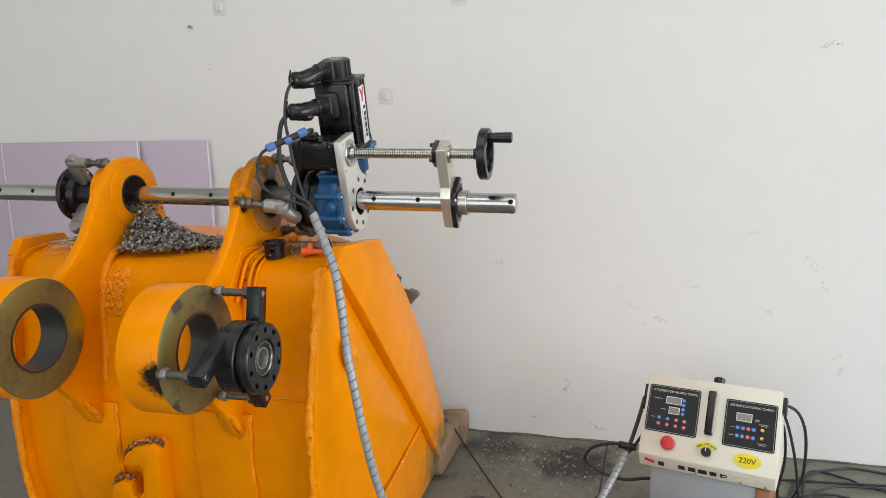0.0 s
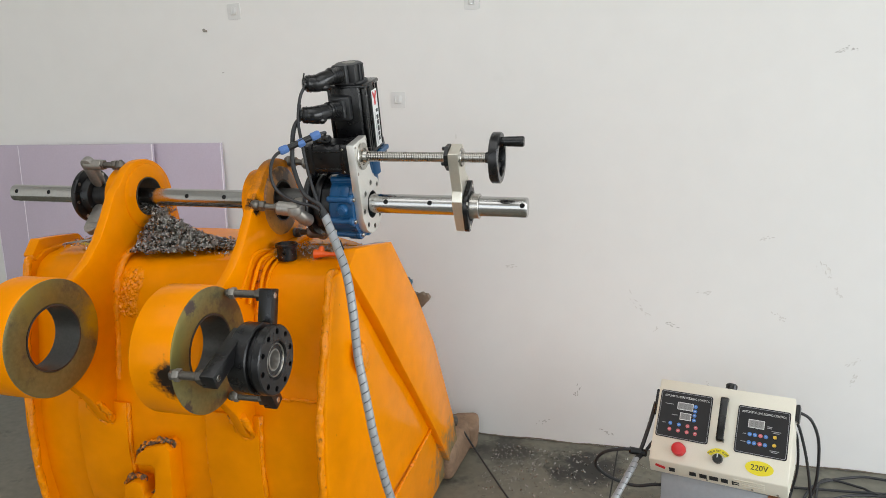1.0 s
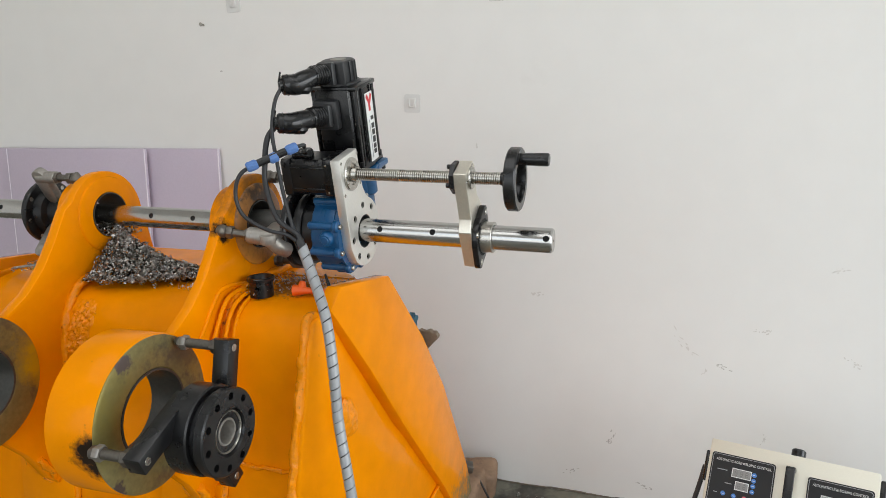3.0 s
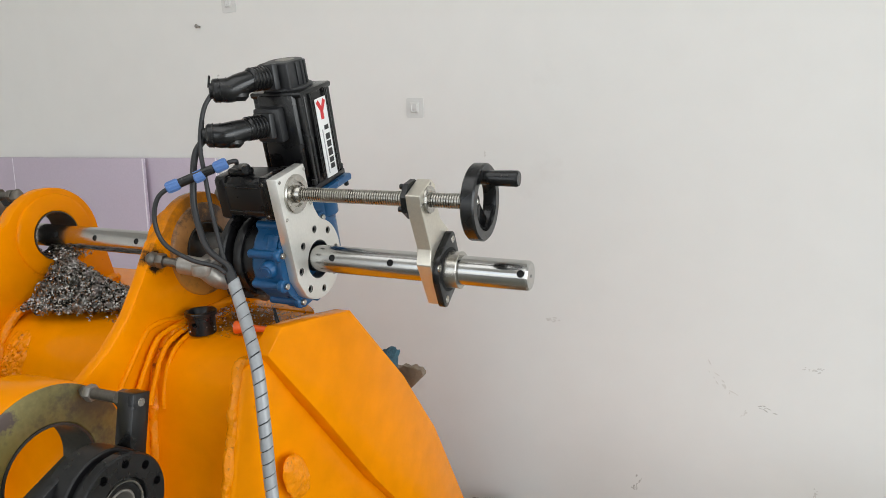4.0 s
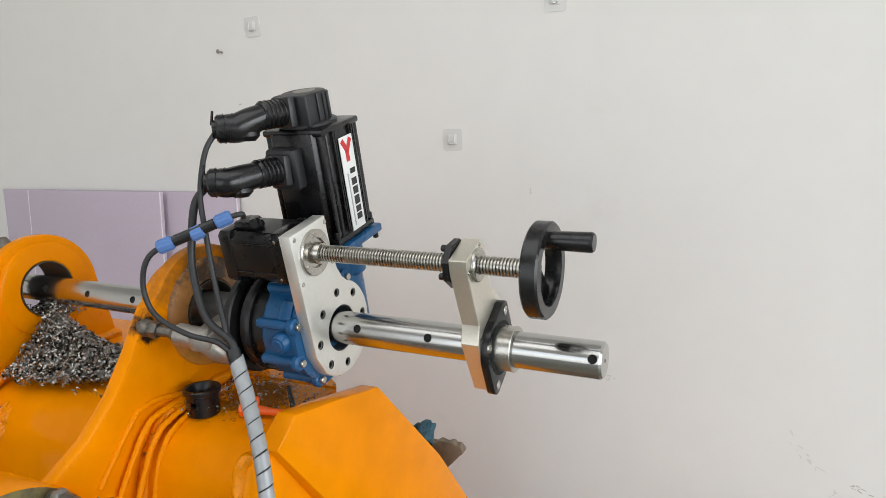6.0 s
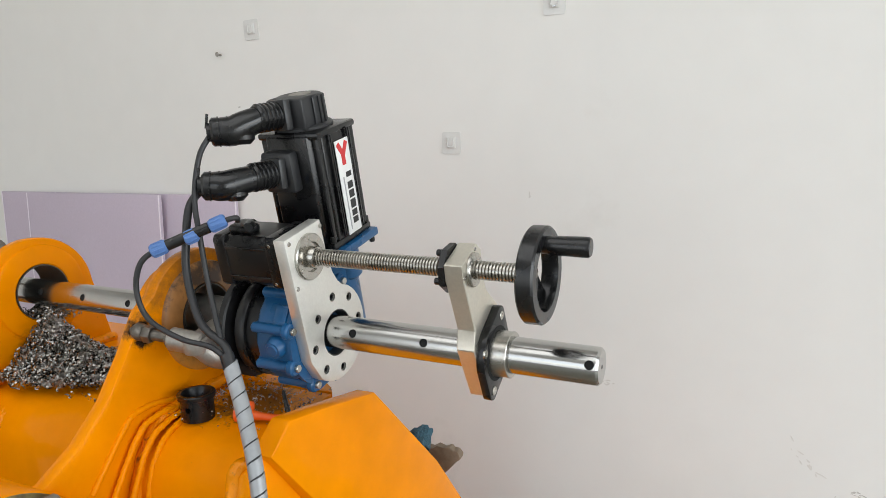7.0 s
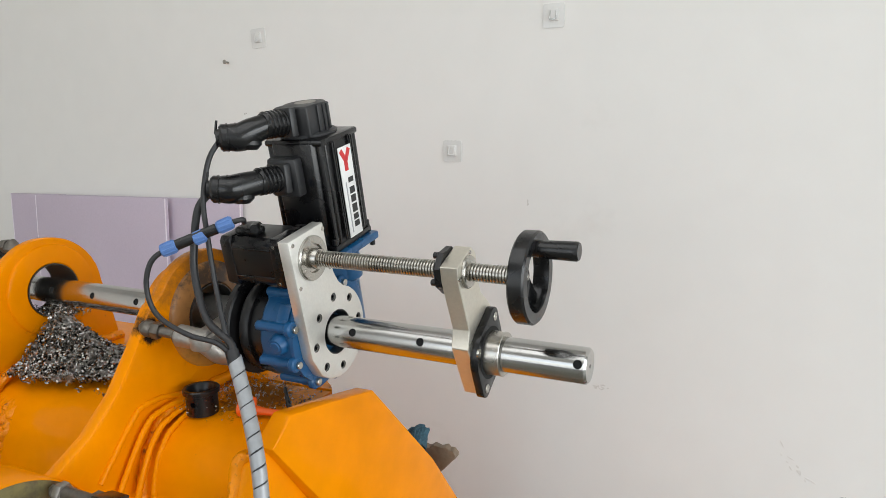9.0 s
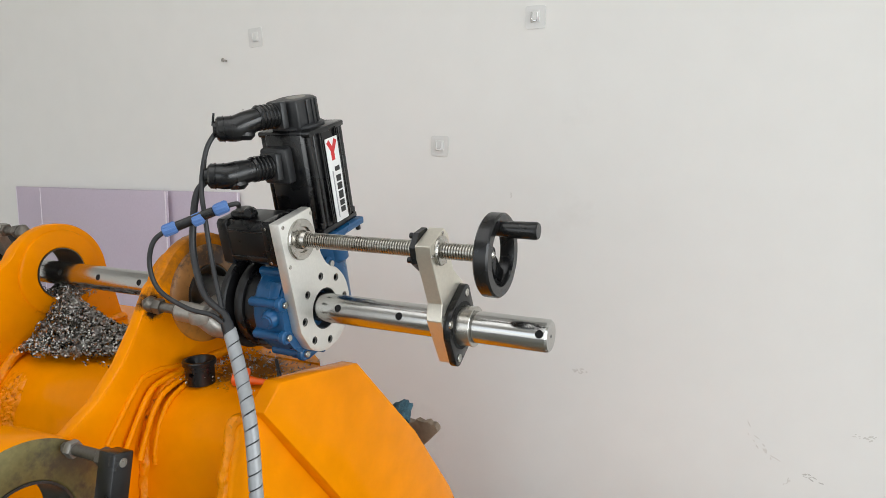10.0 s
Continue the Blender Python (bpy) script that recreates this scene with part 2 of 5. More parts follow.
def prism(outline, x0, x1, m=Matrix.Identity(4), bevel=0.0, bm=None, segments=2):
    """An outline of (y, z) drawn out along x."""
    b = bmesh.new()
    vs = [b.verts.new((x0, y, z)) for y, z in outline]
    f = b.faces.new(vs)
    g = bmesh.ops.extrude_face_region(b, geom=[f])
    bmesh.ops.translate(b, vec=(x1 - x0, 0, 0), verts=[v for v in g["geom"] if isinstance(v, bmesh.types.BMVert)])
    bmesh.ops.recalc_face_normals(b, faces=b.faces)
    if bevel > 0:
        bevelled(b, [e for e in b.edges if e.calc_face_angle(0.0) > radians(30)], bevel, segments)
    return joined(bm, b, m)


def lathe(profile, m=Matrix.Identity(4), seg=40, bm=None, close=False):
    """A profile of (x, radius) turned round the x axis. close: the profile is a loop."""
    b = bmesh.new()
    rings = []
    for x, r in profile:
        if r < 1e-6:
            rings.append([b.verts.new((x, 0, 0))])
        else:
            rings.append([b.verts.new((x, r * math.cos(2 * math.pi * i / seg), r * math.sin(2 * math.pi * i / seg))) for i in range(seg)])
    pairs = list(zip(rings, rings[1:])) + ([(rings[-1], rings[0])] if close else [])
    for p, q in pairs:
        for i in range(seg):
            j = (i + 1) % seg
            if len(p) == 1 and len(q) > 1:
                b.faces.new((p[0], q[j], q[i]))
            elif len(q) == 1 and len(p) > 1:
                b.faces.new((p[i], p[j], q[0]))
            elif len(p) > 1:
                b.faces.new((p[i], p[j], q[j], q[i]))
    return joined(bm, b, m)


def rod(a, c, r, seg=20, bevel=0.0015, bm=None, r2=None):
    """A round rod from a to c."""
    a, c = Vector(a), Vector(c)
    d = c - a
    n = d.length
    r2 = r if r2 is None else r2
    m = Matrix.Translation(a) @ d.to_track_quat("X", "Z").to_matrix().to_4x4()
    return lathe([(0, 0), (0, r - bevel), (bevel, r), (n - bevel, r2), (n, r2 - bevel), (n, 0)], m, seg, bm)


def hexnut(a, c, r, bm=None):
    a, c = Vector(a), Vector(c)
    m = Matrix.Translation(a) @ (c - a).to_track_quat("X", "Z").to_matrix().to_4x4()
    n = (c - a).length
    return lathe([(0, 0), (0, r * 0.9), (n * 0.12, r), (n * 0.88, r), (n, r * 0.9), (n, 0)], m, 6, bm)


def smoothed(points, steps=8):
    """A smooth line through the points."""
    p = [Vector(q) for q in points]
    p = [p[0] * 2 - p[1]] + p + [p[-1] * 2 - p[-2]]
    out = []
    for i in range(1, len(p) - 2):
        for k in range(steps):
            t = k / steps
            out.append(0.5 * ((2 * p[i]) + (p[i + 1] - p[i - 1]) * t + (2 * p[i - 1] - 5 * p[i] + 4 * p[i + 1] - p[i + 2]) * t * t
                              + (3 * p[i] - p[i - 1] - 3 * p[i + 1] + p[i + 2]) * t ** 3))
    return out + [p[-2]]


def hose(points, radius, seg=12, bm=None, steps=8):
    """A round cable through points; radius a number, or a function of 0 to 1."""
    line = smoothed(points, steps) if steps > 1 else [Vector(q) for q in points]
    b = bmesh.new()
    rings, side = [], None
    for i, q in enumerate(line):
        d = (line[min(i + 1, len(line) - 1)] - line[max(i - 1, 0)]).normalized()
        side = (d.orthogonal() if side is None else side - d * side.dot(d)).normalized()
        up = d.cross(side)
        r = radius(i / (len(line) - 1)) if callable(radius) else radius
        rings.append([b.verts.new(q + r * (math.cos(2 * math.pi * k / seg) * side + math.sin(2 * math.pi * k / seg) * up)) for k in range(seg)])
    for p, q in zip(rings, rings[1:]):
        for k in range(seg):
            j = (k + 1) % seg
            b.faces.new((p[k], p[j], q[j], q[k]))
    b.faces.new(rings[0])
    b.faces.new(rings[-1])
    return joined(bm, b)


def cut(body, cutter):
    """body less cutter, both bmeshes."""
    obs = []
    for b in (body, cutter):
        bmesh.ops.recalc_face_normals(b, faces=b.faces)
        me = bpy.data.meshes.new("tmp")
        b.to_mesh(me)
        b.free()
        obs.append(new("tmp", me))
    mod = obs[0].modifiers.new("cut", "BOOLEAN")
    mod.object, mod.operation, mod.solver = obs[1], "DIFFERENCE", "EXACT"
    got = bpy.data.meshes.new_from_object(obs[0].evaluated_get(bpy.context.evaluated_depsgraph_get()))
    bm = bmesh.new()
    bm.from_mesh(got)
    bpy.data.meshes.remove(got)
    for ob in obs:
        me = ob.data
        bpy.data.objects.remove(ob)
        bpy.data.meshes.remove(me)
    return bm


def lettering(name, text, size, m, mat, parent, label="", depth=0.0004, stretch=1.0):
    """Words as a thin mesh, in the plane of m, centred."""
    cu = bpy.data.curves.new("tmp", "FONT")
    cu.body, cu.size, cu.align_x, cu.align_y, cu.extrude, cu.resolution_u = text, size, "CENTER", "CENTER", depth, 2
    ob = new("tmp", cu)
    me = bpy.data.meshes.new_from_object(ob.evaluated_get(bpy.context.evaluated_depsgraph_get()))
    bpy.data.objects.remove(ob)
    bpy.data.curves.remove(cu)
    me.transform(m @ Matrix.Diagonal((stretch, 1, 1, 1)))
    me.materials.clear()
    me.materials.append(mat)
    me.name = name
    return under(new(name, me), parent, label)


def roughened(bm, amount, scale, seed=0.0):
    for v in bm.verts:
        v.co += amount * noise.noise_vector(v.co * scale + Vector((seed, seed, seed)))
    return bm


def arc(cy, cz, r, a0, a1, n):
    return [(cy + r * math.cos(radians(a0 + (a1 - a0) * i / n)), cz + r * math.sin(radians(a0 + (a1 - a0) * i / n))) for i in range(n + 1)]

# ---- the room ----
def slab(name, size, at, mat, label, category):
    ob = part(name, box(size, Matrix.Translation(at)), mat)
    return tagged(ob, label, category, kind="structure")


def pierced_wall(name, x0, x1, top, hole, m, label):
    """A wall 0.2 m thick along its own x with one gate opening through it."""
    a, b, c = hole
    bm = box((a - x0, 0.2, top), Matrix.Translation(((x0 + a) / 2, 0, top / 2)))
    box((x1 - b, 0.2, top), Matrix.Translation(((b + x1) / 2, 0, top / 2)), 0, bm)
    box((b - a, 0.2, top - c), Matrix.Translation(((a + b) / 2, 0, (top + c) / 2)), 0, bm)
    bm.transform(m)
    return tagged(part(name, bm, M_WALL), label, "wall", kind="structure")


floor = slab("floor", (9.4, 7.2, 0.2), (0, -0.2, -0.1), M_FLOOR, "stained grey-green concrete workshop floor", "floor")
wall_n = slab("wall_north", (9.4, 0.2, 4.0), (0, WALL_Y + 0.1, 2.0), M_WALL, "white painted wall with scuffs and scratches", "wall")
slab("wall_west", (0.2, 6.79, 4.0), (-4.6, -0.205, 2.0), M_WALL, "plain white painted wall", "wall")
pierced_wall("wall_south", -4.5, 4.5, 4.0, (-3.4, 2.2, 3.5), pose(0, -3.5, 0), "white wall with an open gate")
pierced_wall("wall_east", -3.4, 3.19, 4.0, (-2.2, 2.6, 3.3), pose(4.5, 0, 0, 0, 0, 90), "white wall with an open side gate")
slab("ceiling", (9.4, 7.2, 0.15), (0, -0.2, 4.075), M_CEIL, "plain white workshop ceiling", "ceiling")
slab("ground", (60, 60, 0.2), (0, 0, -0.32), M_FLOOR, "grey concrete yard outside the gates", "ground")

# ---- the excavator bucket ----
AX_Y, AX_Z = 2.068, 1.335          # the bored axis at the drive plate
PIN_Y, PIN_Z = 1.597, 1.018        # the axis of the lower pin bores
X_L, X_R = -1.80, -0.745            # inside faces of the side plates

bucket = thing("excavator_bucket", (-1.26, 2.2, 0.0), "orange painted steel excavator bucket with weld seams, on the floor", "excavator bucket")

# wrapper: one bent sheet, 25 mm thick
OUTER = [(2.125, 1.186), (2.08, 1.184), (2.00, 1.179), (1.945, 1.171), (1.905, 1.155), (1.875, 1.127), (1.858, 1.09), (1.85, 1.03),
         (1.838, 0.94), (1.822, 0.85), (1.805, 0.77), (1.79, 0.68), (1.785, 0.58), (1.79, 0.46), (1.81, 0.34), (1.85, 0.22), (1.92, 0.12), (2.02, 0.05), (2.15, 0.01), (2.4, 0.004), (2.75, 0.004)]


def shell_y(z):
    for (y0, z0), (y1, z1) in zip(OUTER[3:], OUTER[4:]):
        if z1 <= z <= z0:
            return y0 + (y1 - y0) * (z0 - z) / max(1e-6, z0 - z1)
    return 1.8


def inset(line, d):
    out = []
    for i, (y, z) in enumerate(line):
        y0, z0 = line[max(i - 1, 0)]
        y1, z1 = line[min(i + 1, len(line) - 1)]
        n = math.hypot(y1 - y0, z1 - z0)
        out.append((y - (z1 - z0) / n * d, z + (y1 - y0) / n * d))
    return out


bm = prism(OUTER + inset(OUTER, 0.025)[::-1], X_L, X_R)
part("wrapper", bm, M_ORANGE, bucket, "bent orange back sheet", sharp=50)

# wear strips under the ears, with their weld beads
for xa, xb in ((-1.615, -1.432), (-1.148, -0.968)):
    low = [p for p in OUTER if p[1] < 0.72 and p[0] < 2.03]
    low = [(shell_y(0.735), 0.735)] + low
    bm = prism([(y - 0.001, z) for y, z in low] + inset(low, -0.017)[::-1], xa, xb, bevel=0.003)
    part("wear_strip", bm, M_ORANGE, bucket)
    for x in (xa, xb):
        bead = [(x + 0.002 * math.sin(9 * k), inset(low, -0.004)[k][0], low[k][1]) for k in range(len(low))]
        part("weld_bead", roughened(hose(bead, 0.008, 8), 0.004, 60), M_ORANGE_WELD, bucket)

# a long seam across the back sheet and the box-section seam above it
seam = [(X_R - 0.02 - 0.28 * k / 12, shell_y(0.79) - 0.002, 0.79 + 0.003 * math.sin(k * 2.2)) for k in range(13)]
part("weld_bead", roughened(hose(seam, 0.006, 8), 0.003, 60), M_ORANGE_WELD, bucket)


# side plates
def bend(bm, face):
    """The side plates close in a little towards the back of the bucket."""
    for v in bm.verts:
        v.co.x += 0.17 * face * min(0.0, v.co.y - 2.13)
    return bm


def side_plate(x, face, first):
    lip = [(1.848, 1.160), (1.828, 1.09), (1.806, 1.0), (1.782, 0.90), (1.758, 0.78), (1.745, 0.65), (1.745, 0.45), (1.78, 0.25), (1.86, 0.10), (2.0, 0.02)]
    edge = [(2.90, 0.02), (2.80, 0.271), (2.55, 0.70), (2.372, 0.945), (2.13, 1.182), (1.94, 1.188), (1.888, 1.168)]
    t = 0.03 * face
    bm = prism(lip + edge, x, x + t, bevel=0.006, segments=3)
    bend(bm, face)
    plate = part("side_plate", bm, M_ORANGE, bucket)
    bead = [(x + t * 0.35 + 0.17 * face * (y - 2.13), y + 0.004, z) for y, z in [(1.872, 1.168)] + lip]
    part("weld_bead", roughened(hose(bead, 0.012, 10), 0.006, 28), M_ORANGE_WELD, bucket)
    # raised side cutter with a notch left open below it
    raised = [(1.881, 1.178), (1.926, 1.224), (2.02, 1.215), (2.132, 1.201), (2.378, 0.946), (2.565, 0.706), (2.819, 0.271), (2.915, 0.028),
              (2.79, 0.028), (2.537, 0.350), (2.36, 0.555), (2.20, 0.740), (2.022, 0.985)]
    part("side_cutter", bend(prism(raised, x + t - 0.018 * face, x + t + 0.022 * face, bevel=0.004, segments=2), face), M_ORANGE, bucket)
    ridge = [(x + t, y, z) for y, z in ((2.537, 0.345), (2.40, 0.334), (2.25, 0.323), (2.10, 0.314), (1.95, 0.30))]
    part("weld_bead", roughened(hose(ridge, 0.006, 8), 0.002, 40), M_ORANGE_WELD, bucket)
    return plate


side_plate(-0.702, 1, 1)
side_plate(-1.835, -1, -1)
lump = bmesh.new()
bmesh.ops.create_icosphere(lump, subdivisions=3, radius=1.0)
lump.transform(pose(-0.690, 1.935, 0.885, 25, 0, 0) @ Matrix.Diagonal((0.010, 0.036, 0.062, 1)))
part("weld_patch", roughened(lump, 0.006, 45), M_ORANGE_WELD, bucket)

# ears: each a thick plate that carries the upper and the lower boss
EAR = (arc(PIN_Y, PIN_Z, 0.135, 95, 90, 1) + [(1.70, 1.158), (1.765, 1.195), (1.825, 1.25), (1.872, 1.315), (1.915, 1.385)]
       + arc(2.062, 1.338, 0.135, 150, 5, 16) + [(2.215, 1.28), (2.235, 1.19), (2.20, 1.10), (1.95, 0.95), (1.84, 0.78), (1.775, 0.665), (1.745, 0.70), (1.70, 0.78), (1.64, 0.85), (1.56, 0.90)])


def ear(x0, x1, scorched):
    body = prism(EAR, x0, x1, bevel=0.006, segments=2)
    z = AX_Z + 0.019 * (-0.685 - x1)
    body = cut(body, lathe([(x0 - 0.1, 0), (x0 - 0.1, 0.062), (x1 + 0.1, 0.062), (x1 + 0.1, 0)], pose(0, 2.062, z), 48))
    body = cut(body, lathe([(x0 - 0.1, 0), (x0 - 0.1, 0.095), (x1 + 0.1, 0.095), (x1 + 0.1, 0)], pose(0, PIN_Y, PIN_Z), 48))
    e = part("ear_plate", body, M_ORANGE, bucket)
    m = pose(0, 2.062, z)
    face = M_SCORCH if scorched else M_ORANGE
    part("boss_ring", lathe([(x1 - 0.01, 0.063), (x1 + 0.006, 0.063), (x1 + 0.009, 0.066), (x1 + 0.009, 0.098), (x1 + 0.005, 0.106), (x1 - 0.01, 0.112)], m, 56, close=True), face, e,
         "scorched boss ring" if scorched else "")
    part("boss_ring", lathe([(x0 + 0.01, 0.063), (x0 - 0.046, 0.063), (x0 - 0.050, 0.066), (x0 - 0.050, 0.098), (x0 + 0.01, 0.104)], m, 56, close=True), M_ORANGE, e)
    part("bore_lining", lathe([(x0 - 0.052, 0.0605), (x1 + 0.010, 0.0605), (x1 + 0.010, 0.0625), (x0 - 0.052, 0.0625)], m, 56, close=True), M_BORE, e, "dark bored hole")
    # foot weld of the plate on the top sheet, on its free side
    foot = [(x1 + 0.004, 2.23, 1.196), (x1 + 0.006, 2.1, 1.197), (x1 + 0.006, 1.98, 1.192), (x1 + 0.006, 1.92, 1.178), (x1 + 0.006, 1.872, 1.12), (x1 + 0.006, 1.852, 1.04), (x1 + 0.006, 1.84, 0.93), (x1 + 0.006, 1.815, 0.80)]
    part("weld_bead", roughened(hose(foot, 0.012, 10), 0.004, 40), M_ORANGE_WELD, e)
    foot = [(x0 - 0.006, y, zz) for _, y, zz in foot]
    part("weld_bead", roughened(hose(foot, 0.012, 10), 0.004, 40), M_ORANGE_WELD, e)
    tip = [(x1 + 0.004, 1.70, 0.77), (x1 + 0.006, 1.74, 0.70), ((x0 + x1) / 2, 1.765, 0.665), (x0 - 0.006, 1.74, 0.70), (x0 - 0.004, 1.70, 0.77)]
    part("weld_bead", roughened(hose([(x, y + 0.022, zz - 0.004) for x, y, zz in tip], 0.010, 10), 0.007, 50), M_ORANGE_WELD, e)
    return e


def lower_boss(x0, x1):
    m = pose(0, PIN_Y, PIN_Z)
    b = part("pin_boss", lathe([(x0, 0.132), (x0, 0.164), (x0 + 0.006, 0.170), (x1 - 0.008, 0.170), (x1 - 0.003, 0.167), (x1 - 0.003, 0.094), (x1 - 0.085, 0.094), (x1 - 0.085, 0.132)], m, 72, close=True), M_ORANGE, bucket)
    part("boss_face", lathe([(x1 - 0.004, 0.095), (x1, 0.0975), (x1 + 0.001, 0.1), (x1 + 0.001, 0.162), (x1 - 0.001, 0.167), (x1 - 0.004, 0.167)], m, 72, close=True), M_RINGFACE, b, "bare machined olive-grey ring face")
    part("bore_lining", lathe([(x1 - 0.087, 0.091), (x1 + 0.001, 0.091), (x1 + 0.001, 0.096), (x1 - 0.087, 0.096)], m, 72, close=True), M_BORE, b, "dark smooth bore")
    return b


ear_right = ear(-1.018, -0.987, True)
ear_left = ear(-1.515, -1.480, False)
lower_boss(-1.095, -0.972)
lower_boss(-1.59, -1.474)

# lifting lug of thick plate
lug_line = [(-1.443, 0.425), (-1.432, 0.484), (-1.398, 0.502), (-1.369, 0.497), (-1.366, 0.455), (-1.348, 0.445), (-1.322, 0.478), (-1.314, 0.555), (-1.322, 0.563), (-1.387, 0.561), (-1.369, 0.598), (-1.33, 0.625), (-1.268, 0.641), (-1.251, 0.62), (-1.262, 0.42), (-1.30, 0.385), (-1.40, 0.385)]
turn_lug = Matrix(((0, 1, 0, 0), (1, 0, 0, 0), (0, 0, 1, 0), (0, 0, 0, 1)))
part("lifting_lug", prism(lug_line, 1.728, 1.80, turn_lug, bevel=0.005), M_ORANGE, bucket, "orange hooked lifting lug with rough welds")
M_BURNT_WELD = material("burnt_weld_metal", (0.13, 0.085, 0.05), 0.45, 0.35, 0.4, 90.0, 0.8, 0.006, blotch=30.0, second=ORANGE, second_at=0.49, second_scale=55.0)
for weld in ([(-1.39, 1.765, 0.568), (-1.372, 1.762, 0.603), (-1.332, 1.76, 0.632), (-1.268, 1.76, 0.650), (-1.244, 1.765, 0.625)], [(-1.446, 1.768, 0.47), (-1.434, 1.766, 0.492), (-1.398, 1.765, 0.509), (-1.367, 1.766, 0.502)],
             [(-1.358, 1.775, 0.452), (-1.345, 1.775, 0.450), (-1.328, 1.775, 0.476)]):
    part("weld_bead", roughened(roughened(hose([(x, y - 0.012, z) for x, y, z in weld], 0.0075, 10, steps=14), 0.008, 70), 0.005, 160, 2.0), M_BURNT_WELD, bucket, "dark burnt weld round the lug")
# rear lip of the top sheet, cut off aslant towards the side plate
lip_bm = bmesh.new()
low_v = [lip_bm.verts.new((x, y, 1.166)) for x, y in ((X_L, 2.128), (-0.745, 2.128), (-0.76, 2.148), (-0.80, 2.18), (-0.93, 2.275), (-1.03, 2.33), (X_L, 2.34))]
lf = lip_bm.faces.new(low_v)
g = bmesh.ops.extrude_face_region(lip_bm, geom=[lf])
bmesh.ops.translate(lip_bm, vec=(0, 0, 0.0225), verts=[v for v in g["geom"] if isinstance(v, bmesh.types.BMVert)])
part("rear_lip", roughened(lip_bm, 0.002, 20), M_ORANGE, bucket)

# rough built-up weld beside the far ear
patch = bmesh.new()
bmesh.ops.create_grid(patch, x_segments=44, y_segments=76, size=0.5)
for v in patch.verts:
    q, r = v.co.x, v.co.y
    z = 1.075 + 0.165 * r
    x = -1.428 + 0.088 * q + 0.010 * math.sin(7 * r)
    rim = max(0.0, 1 - (2 * abs(q)) ** 4) * max(0.0, 1 - (2 * abs(r)) ** 6)
    bump = 0.5 + 0.5 * math.sin(r * 46 + 3.5 * noise.noise(Vector((q * 4, r * 4, 0))) + 5 * q * q)
    v.co = (x, shell_y(z) + 0.006 - rim * (0.012 + 0.003 * bump + 0.009 * noise.noise(Vector((x * 95, 0, z * 80))) + 0.006 * noise.noise(Vector((x * 200, 0, z * 200)))), z)
part("weld_patch", patch, M_ORANGE_WELD, bucket, "rough built-up weld", sharp=60)

# broad fillet of several passes between the near ear and the top sheet
ON_EAR = [(2.02, 1.196), (1.965, 1.203), (1.914, 1.212), (1.873, 1.209), (1.855, 1.197), (1.833, 1.174), (1.80, 1.136), (1.774, 1.106)]
ON_SHEET = [(2.03, 1.183), (1.985, 1.181), (1.945, 1.174), (1.905, 1.158), (1.885, 1.139), (1.868, 1.11), (1.856, 1.07), (1.851, 1.04)]
for k in range(4):
    f = k / 3
    run = [(-0.986 + 0.034 * f, (1 - f) * y0 + f * y1 + 0.010 * f * (1 - f), (1 - f) * z0 + f * z1 - 0.022 * f * (1 - f)) for (y0, z0), (y1, z1) in zip(ON_EAR, ON_SHEET)]
    part("weld_bead", roughened(hose(run, lambda t: 0.0056 + 0.0005 * math.sin(120 * t), 12, steps=14), 0.0010, 40, k), M_ORANGE, ear_right)

# ---- the line boring machine ----
SLOPE, LEAN_BACK = 0.9, 12.0
BAR = pose(-0.685, AX_Y, AX_Z, 0, SLOPE, 0)                        # x along the bar
RIG = pose(-0.685, AX_Y, AX_Z, 0, SLOPE, 0) @ pose(0, 0, 0, LEAN_BACK)   # the same, leaning with the machine


def at(x, u=0.0, v=0.0):
    return RIG @ Matrix.Translation((x + 0.685, u, v))


def pt(x, u, v):
    return RIG @ Vector((x + 0.685, u, v))


# boring bar with its cross holes
bar = thing("boring_bar", (-1.1, AX_Y, 1.34), "long ground steel boring bar with tool holes, through the bucket ears", "boring bar")
R = 0.0293
rings = sorted(0.465 - 0.1367 * k + d for k in range(14) for d in (-0.0085, 0.0085) if 0.465 - 0.1367 * k + d < 0.474)
body = lathe([(-1.345, 0), (-1.345, R - 0.004), (-1.341, R)] + [(x, R) for x in rings] + [(0.4745, R), (0.478, R - 0.0035), (0.478, 0)], BAR, 64)
holes = None
for k in range(14):
    x = 0.465 - 0.1367 * k
    for a in (160, 255):
        d = Vector((0, math.cos(radians(a)), math.sin(radians(a))))
        holes = rod(BAR @ (Vector((x, 0, 0)) + d * 0.012), BAR @ (Vector((x, 0, 0)) + d * 0.04), 0.0073, 16, 0.0005, holes)
part("bar", cut(body, holes), M_BAR, bar, sharp=30)
# near-black plugs stand in for the shade down inside the tool holes
for k in range(14):
    x = 0.465 - 0.1367 * k
    for a in (160, 255):
        d = Vector((0, math.cos(radians(a)), math.sin(radians(a))))
        part("tool_hole_shade_plug", rod(BAR @ (Vector((x, 0, 0)) + d * 0.0125), BAR @ (Vector((x, 0, 0)) + d * 0.0262), 0.0071, 16, 0.0002), M_HOLE_SHADE, bar)
part("centre_drill", lathe([(0.477, 0), (0.477, 0.0028), (0.4784, 0.0032), (0.4784, 0)], BAR, 20), M_BORE, bar)

rig = thing("line_boring_machine", (-0.69, AX_Y, 1.25), "line boring machine with black motors and blue gearbox on the bar", "boring machine")

